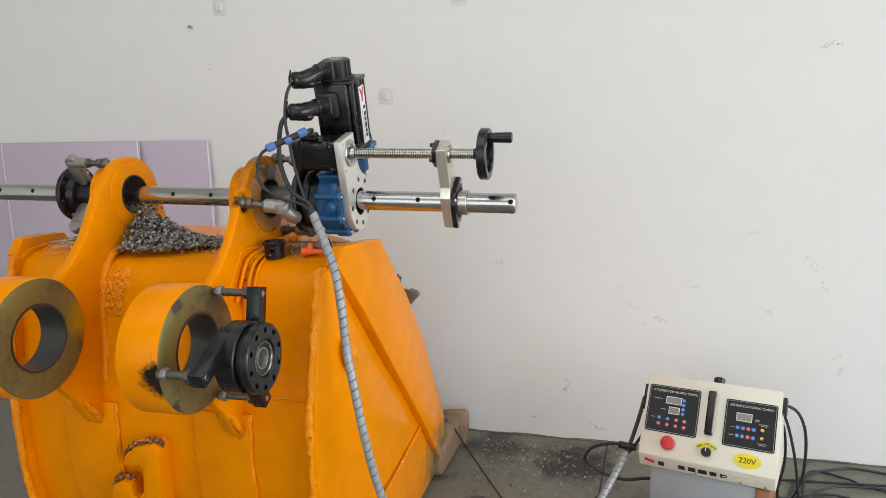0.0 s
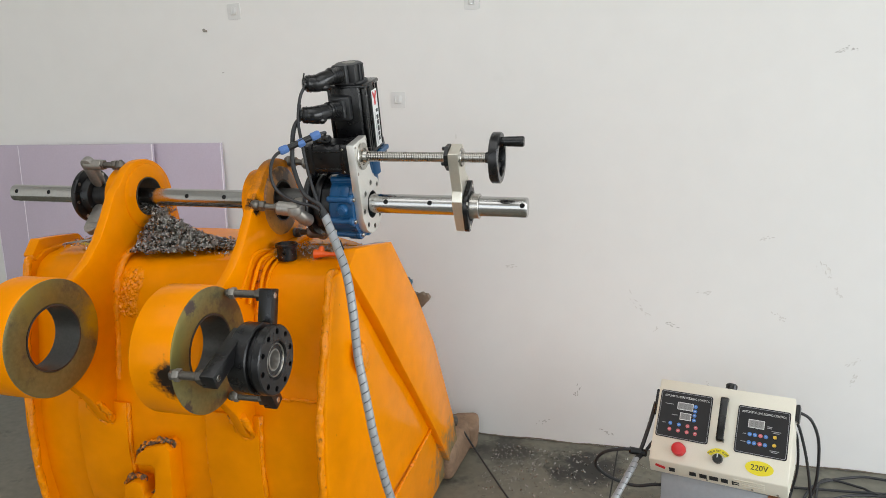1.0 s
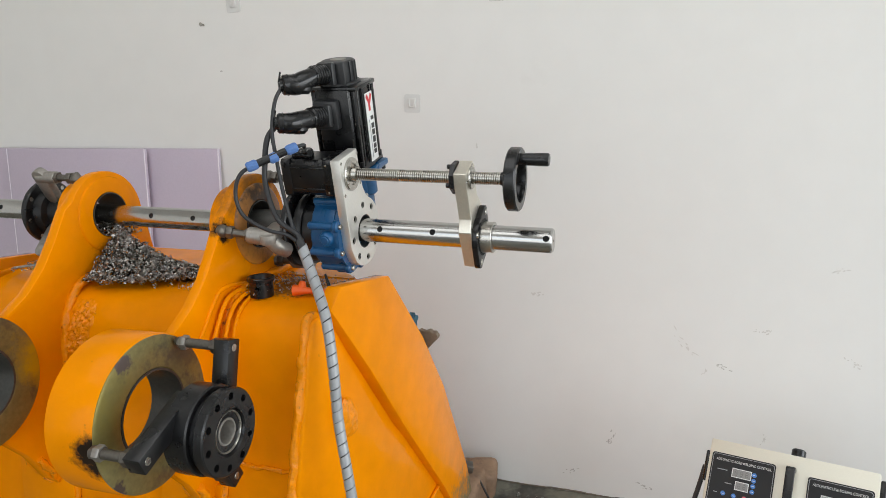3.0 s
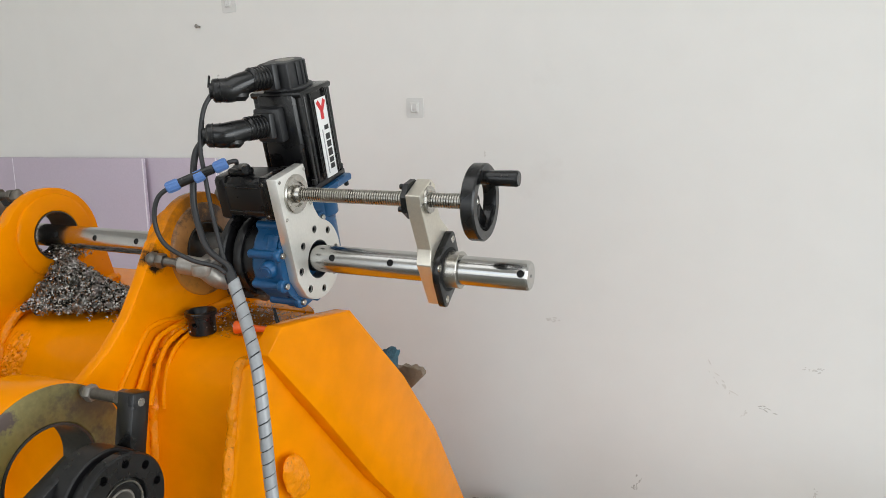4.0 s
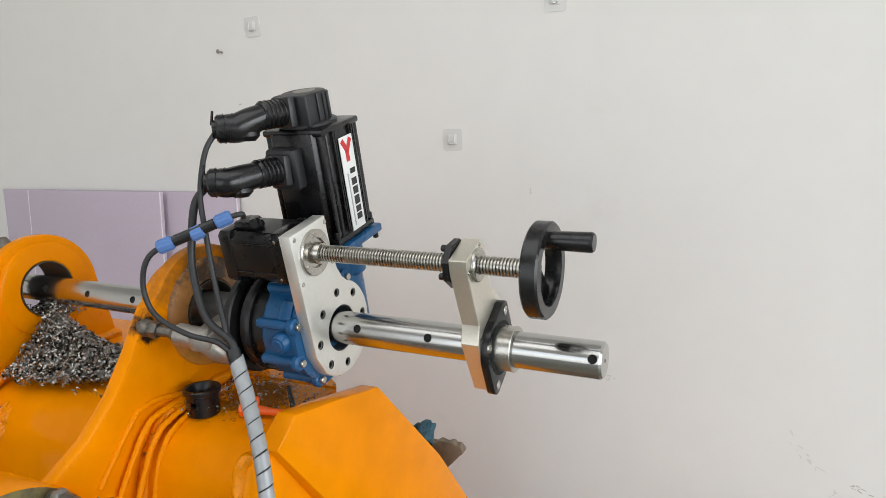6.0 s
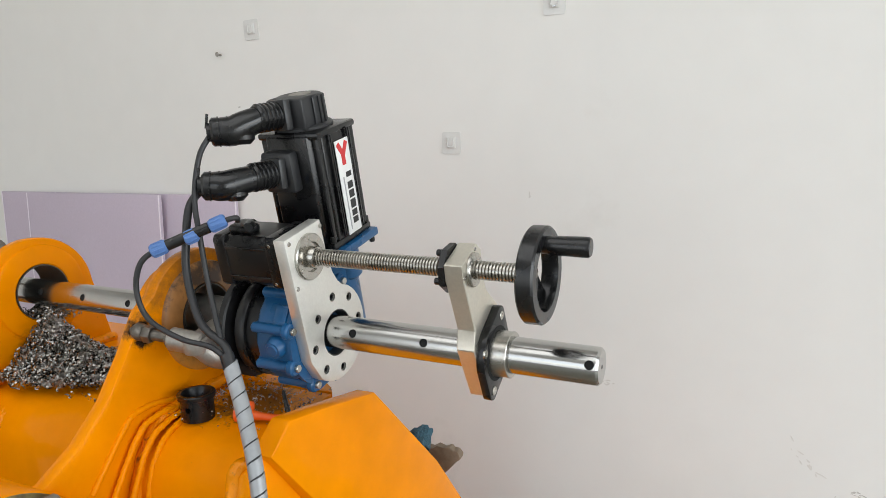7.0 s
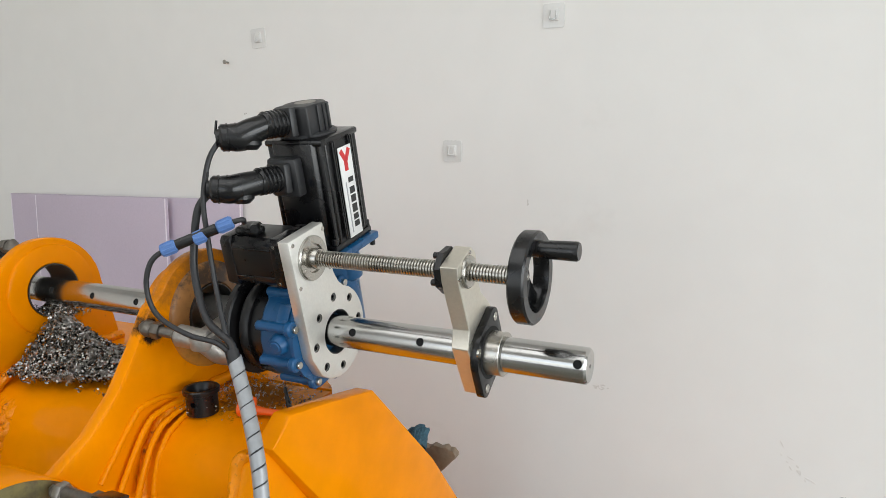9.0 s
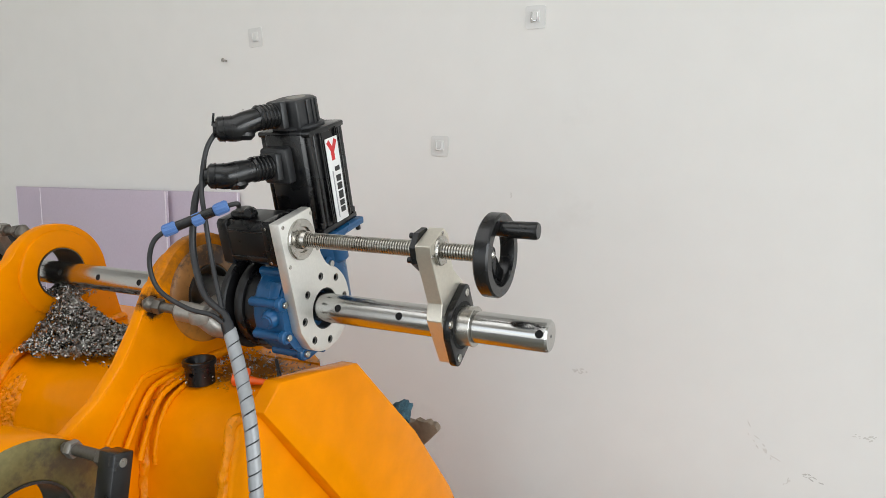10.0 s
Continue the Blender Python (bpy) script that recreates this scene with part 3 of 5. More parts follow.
# drive plate
PC_U, PC_V = 0.007, -0.006           # the plate's own round end sits a little off the bar
plate = ([(-0.085, 0.206), (0.015, 0.208), (0.017, 0.15), (0.024, 0.107), (0.034, 0.085), (0.046, 0.072)] + arc(PC_U, PC_V, 0.088, 52, -140, 30) + [(-0.079, -0.02)])
bm = prism(plate, -0.708, -0.685, bevel=0.0015)
bm.transform(RIG @ Matrix.Translation((0.685, 0, 0)))
cutter = lathe([(-0.1, 0), (-0.1, 0.0425), (0.1, 0.0425), (0.1, 0)], at(-0.685, PC_U, PC_V), 48)
for k in range(8):
    turn = radians(-2 + 45 * k)
    lathe([(-0.012, 0), (-0.012, 0.0078), (0.1, 0.0078), (0.1, 0)], at(-0.685, PC_U + 0.0695 * math.cos(turn), PC_V + 0.0695 * math.sin(turn)), 24, cutter)
drive_plate = part("drive_plate", cut(bm, cutter), M_ALU, rig, "bright plated steel plate")
part("hub_bore", lathe([(-0.06, 0.0422), (-0.024, 0.0422), (-0.024, 0.034), (-0.06, 0.034)], at(-0.685, PC_U * 0.5, PC_V * 0.5), 48, close=True), M_STUD, rig)
part("bore_lining", lathe([(-0.024, 0.0424), (-0.001, 0.0424), (-0.001, 0.0405), (-0.024, 0.0405)], at(-0.685, PC_U, PC_V), 48, close=True), M_BORE, drive_plate)


def socket_screw(m, r, parent, dark=True, name="socket_screw"):
    """A sunk or proud cap screw with its hexagon socket, axis x."""
    b = lathe([(-0.002, r), (0.0006, r), (0.0012, r * 0.9), (0.0012, r * 0.5), (0.0007, r * 0.45), (0.0007, 0)], m, 16)
    return part(name, b, M_HOLE_SHADE if dark else M_STEEL, parent)


for k in range(8):
    a = radians(-2 + 45 * k)
    m = at(-0.685, PC_U + 0.0695 * math.cos(a), PC_V + 0.0695 * math.sin(a))
    screw = part("socket_screw", lathe([(-0.012, 0.0), (-0.012, 0.0068), (-0.0035, 0.0068), (-0.0025, 0.0060), (-0.0025, 0.0036), (-0.0065, 0.0034), (-0.0065, 0)], m, 24), M_BLACK, drive_plate)
    part("countersink_rim", lathe([(-0.0015, 0.0077), (0.0004, 0.0082), (0.0004, 0.0077)], m, 24, close=True), M_STEEL, drive_plate)
for u, v in ((-0.075, 0.197), (0.012, 0.197), (-0.075, 0.118), (0.014, 0.122)):
    socket_screw(at(-0.685, u, v), 0.004, drive_plate, False)

# feed screw bearing and feed screw
SU, SV = -0.031, 0.158
bearing = part("screw_bearing", lathe([(0.0, 0.016), (0.0, 0.040), (0.004, 0.040), (0.006, 0.038), (0.006, 0.026), (0.002, 0.024), (0.002, 0.016)], at(-0.685, SU, SV), 40, close=True), M_STEEL, rig)
for k in range(3):
    a = radians(85 + 120 * k)
    socket_screw(at(-0.679, SU + 0.0325 * math.cos(a), SV + 0.0325 * math.sin(a)), 0.0042, bearing, False)
part("screw_collar", lathe([(0.0, 0.0), (0.0, 0.0185), (0.016, 0.0185), (0.018, 0.017), (0.018, 0)], at(-0.684, SU, SV), 32), M_STEEL, rig)
thread = [(0.0, 0.0), (0.0, 0.0125)]
x = 0.0
while x < 0.368:
    thread += [(x + 0.0006, 0.0145), (x + 0.0028, 0.0145), (x + 0.0036, 0.0116), (x + 0.0050, 0.0116)]
    x += 0.0052
thread += [(x, 0.0125), (x, 0)]
part("feed_screw", lathe(thread, at(-0.668, SU, SV), 28), M_STEEL, rig, "bright threaded feed screw", sharp=20)

# feed bracket on the bar
bracket = [(-0.008, 0.191), (0.006, 0.176), (0.005, 0.130), (0.012, 0.105), (0.034, 0.080), (0.060, 0.050), (0.070, 0.020), (0.066, -0.030), (0.035, -0.070), (0.002, -0.083), (-0.026, -0.068),
           (-0.056, 0.031), (-0.0446, 0.061), (-0.066, 0.153), (-0.066, 0.178)]
bm = prism(bracket, -0.418, -0.388, bevel=0.0012, segments=1)
bm.transform(RIG @ Matrix.Translation((0.685, 0, 0)))
feed_bracket = part("feed_bracket", bm, M_NICKEL, rig, "nickel-plated feed bracket", sharp=18)
part("feed_nut", lathe([(-0.042, 0.0), (-0.042, 0.036), (-0.040, 0.038), (-0.0305, 0.038), (-0.0305, 0)], at(-0.388, SU, SV) @ pose(0, 0, 0, 22), 8), M_BLACK, feed_bracket, "black feed nut flange")
for k in range(4):
    a = radians(20 + 90 * k)
    part("nut_screw", rod(pt(-0.438, SU + 0.030 * math.cos(a), SV + 0.030 * math.sin(a)), pt(-0.425, SU + 0.030 * math.cos(a), SV + 0.030 * math.sin(a)), 0.0055, 12, 0.001), M_BLACK, feed_bracket)
part("nut_sleeve", lathe([(0, 0.0145), (0, 0.026), (0.003, 0.0265), (0.005, 0.0255), (0.007, 0.022), (0.007, 0.0145)], at(-0.388, SU, SV), 36, close=True), M_STEEL, feed_bracket)
for k in range(3):
    a = radians(60 + 120 * k)
    socket_screw(at(-0.388, SU + 0.031 * math.cos(a), SV + 0.031 * math.sin(a)), 0.0035, feed_bracket, False)
# two-bolt bearing flange
ca, sa = math.cos(radians(62)), math.sin(radians(62))
lobes = []
for p in arc(0.060, 0, 0.016, -62, 62, 8) + arc(0, 0, 0.056, 60, 120, 8) + arc(-0.060, 0, 0.016, 118, 242, 8) + arc(0, 0, 0.056, 240, 300, 8):
    lobes.append((p[0] * ca - p[1] * sa, p[0] * sa + p[1] * ca))
bm = prism(lobes, -0.388, -0.374, bevel=0.0015)
bm.transform(RIG @ Matrix.Translation((0.685, 0, 0)))
flange = part("bearing_flange", bm, M_BLACK, rig, "black two-bolt bearing flange")
for s in (-1, 1):
    socket_screw(at(-0.3735, s * 0.060 * ca, s * 0.060 * sa), 0.0075, flange, False)
socket_screw(at(-0.3735, -0.047, 0.024), 0.007, flange, False)
part("clamp_sleeve", lathe([(0, 0.0295), (0, 0.0375), (0.022, 0.0362), (0.0225, 0.0372), (0.0255, 0.0372), (0.0265, 0.036), (0.0265, 0.0295)], at(-0.374), 48, close=True), M_STEEL, flange, "ground steel clamp sleeve")
# thin near-black ring in place of the shade in the seal groove
part("groove_shade_ring", lathe([(0.0004, 0.0378), (0.0006, 0.0445), (-0.002, 0.0445), (-0.002, 0.0378)], at(-0.374), 48, close=True), M_HOLE_SHADE, flange)

# handwheel
HX = -0.285
wheel_m = at(HX, SU, SV)
wheel = part("handwheel", lathe([(-0.013, 0.052), (-0.013, 0.068), (-0.010, 0.071), (0.010, 0.071), (0.013, 0.068), (0.013, 0.052), (0.009, 0.0505), (-0.009, 0.0505)], wheel_m, 64, close=True), M_PLASTIC, rig, "black handwheel with a side grip")
hub = lathe([(-0.032, 0.0), (-0.032, 0.0145), (-0.028, 0.016), (-0.008, 0.0145), (-0.006, 0.013), (-0.006, 0)], wheel_m, 32)
part("wheel_hub", hub, M_PLASTIC, wheel)
for a in (204,):
    spoke = prism([(-0.010, 0.012), (0.010, 0.012), (0.017, 0.053), (-0.017, 0.053)], -0.0128, -0.006, bevel=0.0015)
    spoke.transform(wheel_m @ pose(0, 0, 0, a))
    part("spoke", spoke, M_PLASTIC, wheel)
part("hub_nut", lathe([(-0.007, 0.0), (-0.007, 0.0065), (-0.005, 0.0065), (-0.003, 0.004), (-0.003, 0)], wheel_m, 24), M_STEEL, wheel)
gm = at(HX, SU + 0.001, SV + 0.0465)
part("grip", lathe([(-0.004, 0), (-0.004, 0.0115), (0.008, 0.0125), (0.03, 0.0137), (0.062, 0.0145), (0.073, 0.0145), (0.076, 0.0125), (0.076, 0)], gm, 32), M_PLASTIC, wheel)

# feed motor behind the plate
FM = at(-0.775, SU, SV)
def motor_section(h, c):
    return [(-h + c, -h), (h - c, -h), (h, -h + c), (h, h - c), (h - c, h), (-h + c, h), (-h, h - c), (-h, -h + c)]


feed_motor = part("feed_motor", prism(motor_section(0.0445, 0.011), -0.066, 0.067, FM, 0.0012), M_MOTOR, rig, "square black feed motor", sharp=25)
for x0, x1 in ((-0.069, -0.046), (0.040, 0.0665)):
    part("motor_end_cap", prism(motor_section(0.0465, 0.007), x0, x1, FM, 0.0018), M_MOTOR, feed_motor, sharp=25)
for q in (-1, 1):
    part("lamination_groove", box((0.086, 0.0025, 0.004), FM @ Matrix.Translation((-0.003, -0.0452, 0.026 * q)), 0.0008), M_PLASTIC, feed_motor)
    part("cap_screw", rod((FM @ Matrix.Translation((0.050, -0.0465, 0.034 * q))).translation, (FM @ Matrix.Translation((0.050, -0.0482, 0.034 * q))).translation, 0.003, 12, 0.0005), M_STEEL, feed_motor)
part("cable_gland", box((0.052, 0.028, 0.016), FM @ Matrix.Translation((-0.022, -0.016, 0.051)), 0.007, None, 3), M_PLASTIC, feed_motor, "black rubber cable gland")
part("gland_boot", hose([(FM @ Matrix.Translation(p)).translation for p in ((-0.034, -0.012, 0.052), (-0.016, -0.018, 0.058), (0.004, -0.028, 0.063), (0.014, -0.044, 0.065))], lambda t: 0.0115 - 0.004 * min(1.0, max(0.0, t)), 14), M_PLASTIC, feed_motor)

# gearbox
GB = RIG
ribs = []
poly = [(0.095 * math.cos(radians(9 + 18 * k)), 0.095 * math.sin(radians(9 + 18 * k))) for k in range(20)]
bm = prism(poly, -0.102, -0.024, bevel=0.008, segments=3)
bm.transform(GB)
gearbox = part("gearbox_housing", bm, M_BLUE, rig, "blue painted cast gearbox housing")
part("gearbox_rim", lathe([(-0.03, 0.05), (-0.03, 0.098), (-0.023, 0.098), (-0.023, 0.05)], GB, 48, close=True), M_BLUE, gearbox)
for k, a in enumerate((154, 194, 238, 276, 316, 358, 40, 78, 115)):
    c, s = math.cos(radians(a)), math.sin(radians(a))
    r = 0.098
    part("bolt_boss", rod(GB @ Vector((-0.104, r * c, r * s)), GB @ Vector((-0.022, r * c, r * s)), 0.0092, 14, 0.003), M_BLUE, gearbox)
    wedge = prism([(0.088 * c + 0.013 * s, 0.088 * s - 0.013 * c), (0.099 * c + 0.006 * s, 0.099 * s - 0.006 * c), (0.099 * c - 0.006 * s, 0.099 * s + 0.006 * c), (0.088 * c - 0.013 * s, 0.088 * s + 0.013 * c)], -0.102, -0.024, GB, 0.002)
    part("boss_web", wedge, M_BLUE, gearbox)
    part("flange_lobe", rod(GB @ Vector((-0.036, r * c, r * s)), GB @ Vector((-0.0215, r * c, r * s)), 0.0145, 18, 0.003), M_BLUE, gearbox)
    part("housing_bolt", rod(GB @ Vector((-0.0225, r * c, r * s)), GB @ Vector((-0.015, r * c, r * s)), 0.0068, 12, 0.001), M_STEEL, gearbox)
part("drain_boss", lathe([(0, 0), (0.016, 0), (0.016, 0.014), (0.012, 0.017), (0, 0.02)], GB @ Matrix.Translation((-0.056, -0.090, 0.012)) @ pose(0, 0, 0, 0, 0, 180 + 90), 24), M_BLUE, gearbox)
part("housing_rib", box((0.012, 0.006, 0.026), GB @ Matrix.Translation((-0.056, -0.094, 0.012)), 0.0025), M_BLUE, gearbox)
part("oil_plug", lathe([(0, 0), (0, 0.011), (0.006, 0.011), (0.008, 0.009), (0.008, 0)], GB @ Matrix.Translation((-0.056, -0.100, 0.012)) @ pose(0, 0, 0, 0, 0, 270), 20), M_BLUE, gearbox)
part("cast_window", box((0.026, 0.005, 0.040), GB @ Matrix.Translation((-0.050, -0.0735, 0.061)) @ pose(0, 0, 0, -40), 0.002), M_BLUE, gearbox)
part("housing_corner", prism([(-0.06, -0.062), (-0.045, -0.104), (0.06, -0.104), (0.07, -0.06)], -0.07, -0.025, GB, 0.006), M_BLUE, gearbox)
# worm housing that carries the main motor
worm = rod(GB @ Vector((-0.062, 0.107, -0.05)), GB @ Vector((-0.062, 0.107, 0.12)), 0.047, 32, 0.006)
part("worm_housing", worm, M_BLUE, gearbox)
part("motor_flange", box((0.142, 0.142, 0.016), GB @ Matrix.Translation((-0.062, 0.107, 0.127)), 0.004), M_BLUE, gearbox)
part("worm_boss", rod(GB @ Vector((-0.030, 0.112, 0.055)), GB @ Vector((-0.030, 0.112, 0.118)), 0.026, 24, 0.006), M_BLUE, gearbox)

# black adapter and rear bearing hub
part("adapter_ring", lathe([(-0.128, 0.03), (-0.128, 0.086), (-0.102, 0.086), (-0.102, 0.03)], GB, 56, close=True), M_BLACK, rig)
part("adapter_ring", lathe([(-0.150, 0.03), (-0.150, 0.092), (-0.147, 0.094), (-0.132, 0.094), (-0.129, 0.092), (-0.129, 0.03)], GB, 56, close=True), M_BLACK, rig)

# main servo motor, upright on the worm housing
SX, SU2 = -0.062, 0.107


def on_motor(x, u, v):
    return RIG @ Matrix.Translation((SX + x, SU2 + u, v - 0.011))


part("motor_base", box((0.124, 0.124, 0.014), on_motor(0, 0, 0.1535), 0.004), M_MOTOR, rig)
sec = [(-0.040, -0.058), (0.040, -0.058), (0.043, -0.050), (0.050, -0.043), (0.058, -0.040), (0.058, 0.040), (0.050, 0.043), (0.043, 0.050), (0.040, 0.058), (-0.040, 0.058), (-0.043, 0.050), (-0.050, 0.043), (-0.058, 0.040), (-0.058, -0.040), (-0.050, -0.043), (-0.043, -0.050)]
up_turn = Matrix(((0, 1, 0, 0), (0, 0, 1, 0), (1, 0, 0, 0), (0, 0, 0, 1)))
sec = [(y * 1.05, x * 1.11) for y, x in sec]
servo = part("servo_motor", prism(sec, 0.16, 0.352, on_motor(0, 0, 0) @ up_turn, 0.0025), M_MOTOR, rig, "tall black servo motor")
for sgn in (-1, 1):
    for q in (-1, 1):
        part("corner_post", box((0.012, 0.012, 0.19), on_motor(sgn * 0.0535, q * 0.0505, 0.256), 0.003), M_MOTOR, servo)
part("motor_top", box((0.126, 0.120, 0.012), on_motor(0, 0, 0.352), 0.004), M_MOTOR, servo)
for u in (-0.031, -0.026, 0.026, 0.031):
    part("cooling_rib", box((0.004, 0.003, 0.185), on_motor(0.0650, u, 0.256), 0.001), M_MOTOR, servo)
for x, u in ((0.048, -0.048), (0.048, 0.048), (-0.048, 0.048), (-0.048, -0.048)):
    part("motor_screw", rod((on_motor(x * 1.16, u * 1.16, 0.16)).translation, (on_motor(x * 1.16, u * 1.16, 0.172)).translation, 0.0055, 12, 0.001), M_BLACK, servo)
part("flange_screw", rod((on_motor(0.06, 0.06, 0.118)).translation, (on_motor(0.06, 0.06, 0.131)).translation, 0.0055, 12, 0.001), M_BLACK, servo)
# sticker with a red mark, bars for its lettering
st = on_motor(0.0650, 0.004, 0.247)
sticker = part("sticker", box((0.0016, 0.043, 0.172), st, 0.0004), M_STICKER, servo, "white sticker with a red mark and dark lettering bars")
for sgn in (-1, 1):
    part("red_mark", box((0.0005, 0.010, 0.026), st @ Matrix.Translation((0.0012, 0.0065 * sgn - 0.001, 0.069)) @ pose(0, 0, 0, -32 * sgn), 0), M_RED, sticker)
part("red_mark", box((0.0005, 0.011, 0.020), st @ Matrix.Translation((0.0012, -0.002, 0.0505)), 0), M_RED, sticker)
vv = 0.028
for n in (0.012, 0, 0.016, 0.017, 0.020, 0.014, 0.014):
    if n:
        part("lettering_bar", box((0.0005, 0.0160, n * 0.80), st @ Matrix.Translation((0.0012, 0.0055, vv - n / 2)), 0), M_BLACKINK, sticker)
    vv -= n if n else 0.006
part("lettering_bar", box((0.0005, 0.0028, 0.098), st @ Matrix.Translation((0.0012, -0.011, -0.029)), 0), M_GREYINK, sticker)
# encoder cap
cap_line = [(0.040 * math.cos(radians(a)), 0.040 * math.sin(radians(a))) for a in range(-30, 211, 12)] + [(-0.036, -0.044), (0.036, -0.044)]
cap = part("encoder_cap", prism(cap_line, 0.358, 0.414, on_motor(-0.004, 0.0, 0) @ up_turn, 0.004, None, 3), M_CAP, servo, "dark grey ribbed encoder cap")
part("cap_foot", lathe([(0.356, 0), (0.356, 0.052), (0.362, 0.052), (0.364, 0.049), (0.364, 0)], on_motor(-0.004, 0, 0) @ Matrix(((0, 0, 1, 0), (0, 1, 0, 0), (1, 0, 0, 0), (0, 0, 0, 1))), 40), M_CAP, servo)
for k in range(9):
    a = radians(-40 + 20 * k)
    part("cap_rib", box((0.005, 0.006, 0.048), on_motor(-0.004 + 0.041 * math.cos(a), 0.041 * math.sin(a), 0.387) @ pose(0, 0, 0, 0, 0, math.degrees(a)), 0.002), M_CAP, cap)
part("cap_disc", lathe([(0.4135, 0), (0.4135, 0.020), (0.4148, 0.020), (0.4148, 0)], on_motor(-0.004, 0.004, 0) @ Matrix(((0, 0, 1, 0), (0, 1, 0, 0), (1, 0, 0, 0), (0, 0, 0, 1))), 32), M_CAST, cap)


def elbow_plug(base, out, bend, end, name):
    """A square flange, a ribbed collar, a bent body and a strain relief."""
    base, out, bend, end = Vector(base), Vector(out), Vector(bend), Vector(end)
    d = (out - base).normalized()
    q = d.to_track_quat("X", "Z").to_matrix().to_4x4()
    body = part(name, hose([out - d * 0.005, out.lerp(bend, 0.5), bend, bend.lerp(end, 0.6), end], lambda t: 0.0205 + 0.004 * math.sin(math.pi * min(1.0, max(0.0, t))), 24), M_PLASTIC, rig, "black elbow plug")
    part("plug_flange", box((0.014, 0.052, 0.052), Matrix.Translation(base + d * 0.007) @ q, 0.003), M_CAP, body)
    prof = [(0.012, 0)]
    for k in range(5):
        prof += [(0.012 + 0.0085 * k, 0.0235), (0.017 + 0.0085 * k, 0.0245), (0.0185 + 0.0085 * k, 0.0225)]
    prof += [(0.056, 0.021), (0.056, 0)]
    part("collar", lathe(prof, Matrix.Translation(base) @ q, 32), M_PLASTIC, body)
    e = (end - bend).normalized()
    part("strain_relief", rod(end - e * 0.012, end + e * 0.006, 0.0235, 24, 0.004), M_PLASTIC, body)
    part("underside_cap", rod(bend.lerp(out, 0.35) - Vector((0, 0, 0.006)), bend.lerp(out, 0.35) - Vector((0, 0, 0.029)), 0.0205, 24, 0.008), M_PLASTIC, body)
    for side in (0.25, 0.75):
        ring_at = end.lerp(bend, side)
        part("mould_ring", lathe([(-0.0016, 0.0215), (-0.0010, 0.0248), (0.0010, 0.0248), (0.0016, 0.0215)], Matrix.Translation(ring_at) @ e.to_track_quat("X", "Z").to_matrix().to_4x4(), 28, close=True), M_PLASTIC, body)
    part("cable_tie", lathe([(0.004, 0.006), (0.004, 0.0155), (0.012, 0.0155), (0.012, 0.006)], Matrix.Translation(end) @ e.to_track_quat("X", "Z").to_matrix().to_4x4(), 20, close=True), M_PLASTIC, body)
    part("tie_tail", box((0.004, 0.003, 0.024), Matrix.Translation(end + e * 0.008 + Vector((0, -0.004, 0.018))) @ pose(0, 0, 0, 0, 12, 0), 0.0008), M_PLASTIC, body)
    return body


cap_front = on_motor(-0.010, -0.044, 0.388).translation
elbow_plug(cap_front, cap_front + Vector((-0.016, -0.050, -0.006)), (-0.793, 1.972, 1.694), (-0.815, 1.952, 1.693), "encoder_plug")
body_front = on_motor(-0.016, -0.064, 0.292).translation
part("plug_box", box((0.064, 0.030, 0.072), on_motor(-0.014, -0.070, 0.295), 0.007), M_CAP, servo)
elbow_plug(body_front + Vector((0, -0.018, 0)), body_front + Vector((-0.012, -0.068, -0.004)), (-0.797, 1.945, 1.606), (-0.820, 1.928, 1.607), "power_plug")

# ---- bearing supports ----
def stud_arm(thing_ob, foot, knee, hub_pt, tube_r=0.017):
    """A welded stud with its nut, a tube and a plate arm that runs to the hub."""
    foot, knee, hub_pt = Vector(foot), Vector(knee), Vector(hub_pt)
    d = (knee - foot).normalized()
    blob = bmesh.new()
    bmesh.ops.create_icosphere(blob, subdivisions=2, radius=0.017)
    blob.transform(Matrix.Translation(foot))
    part("weld_blob", roughened(blob, 0.006, 60), M_STUD, thing_ob)
    part("stud", rod(foot, foot.lerp(knee, 0.55), 0.0095, 16), M_STUD, thing_ob)
    part("stud_nut", hexnut(foot + d * 0.012, foot + d * 0.028, 0.0165), M_STUD, thing_ob)
    part("stud_nut", hexnut(foot.lerp(knee, 0.45), foot.lerp(knee, 0.45) + d * 0.014, 0.0165), M_STUD, thing_ob)
    part("tube", rod(foot.lerp(knee, 0.5), knee, tube_r, 24, 0.003), M_CAST, thing_ob)
    along = (hub_pt - knee)
    m = Matrix.Translation((knee + hub_pt) / 2 - d * 0.012) @ along.to_track_quat("Z", "X").to_matrix().to_4x4()
    half = along.length / 2 + 0.004
    arm = part("arm", prism(arc(0, half, 0.020, 0, 180, 10) + arc(0, -half, 0.0225, 180, 360, 10), -0.012, 0.012, m, 0.003), M_CAST, thing_ob)
    part("arm_screw", rod(hub_pt.lerp(knee, 0.25) - d * 0.025, hub_pt.lerp(knee, 0.25) + d * 0.004, 0.008, 12, 0.001), M_BLACK, arm)


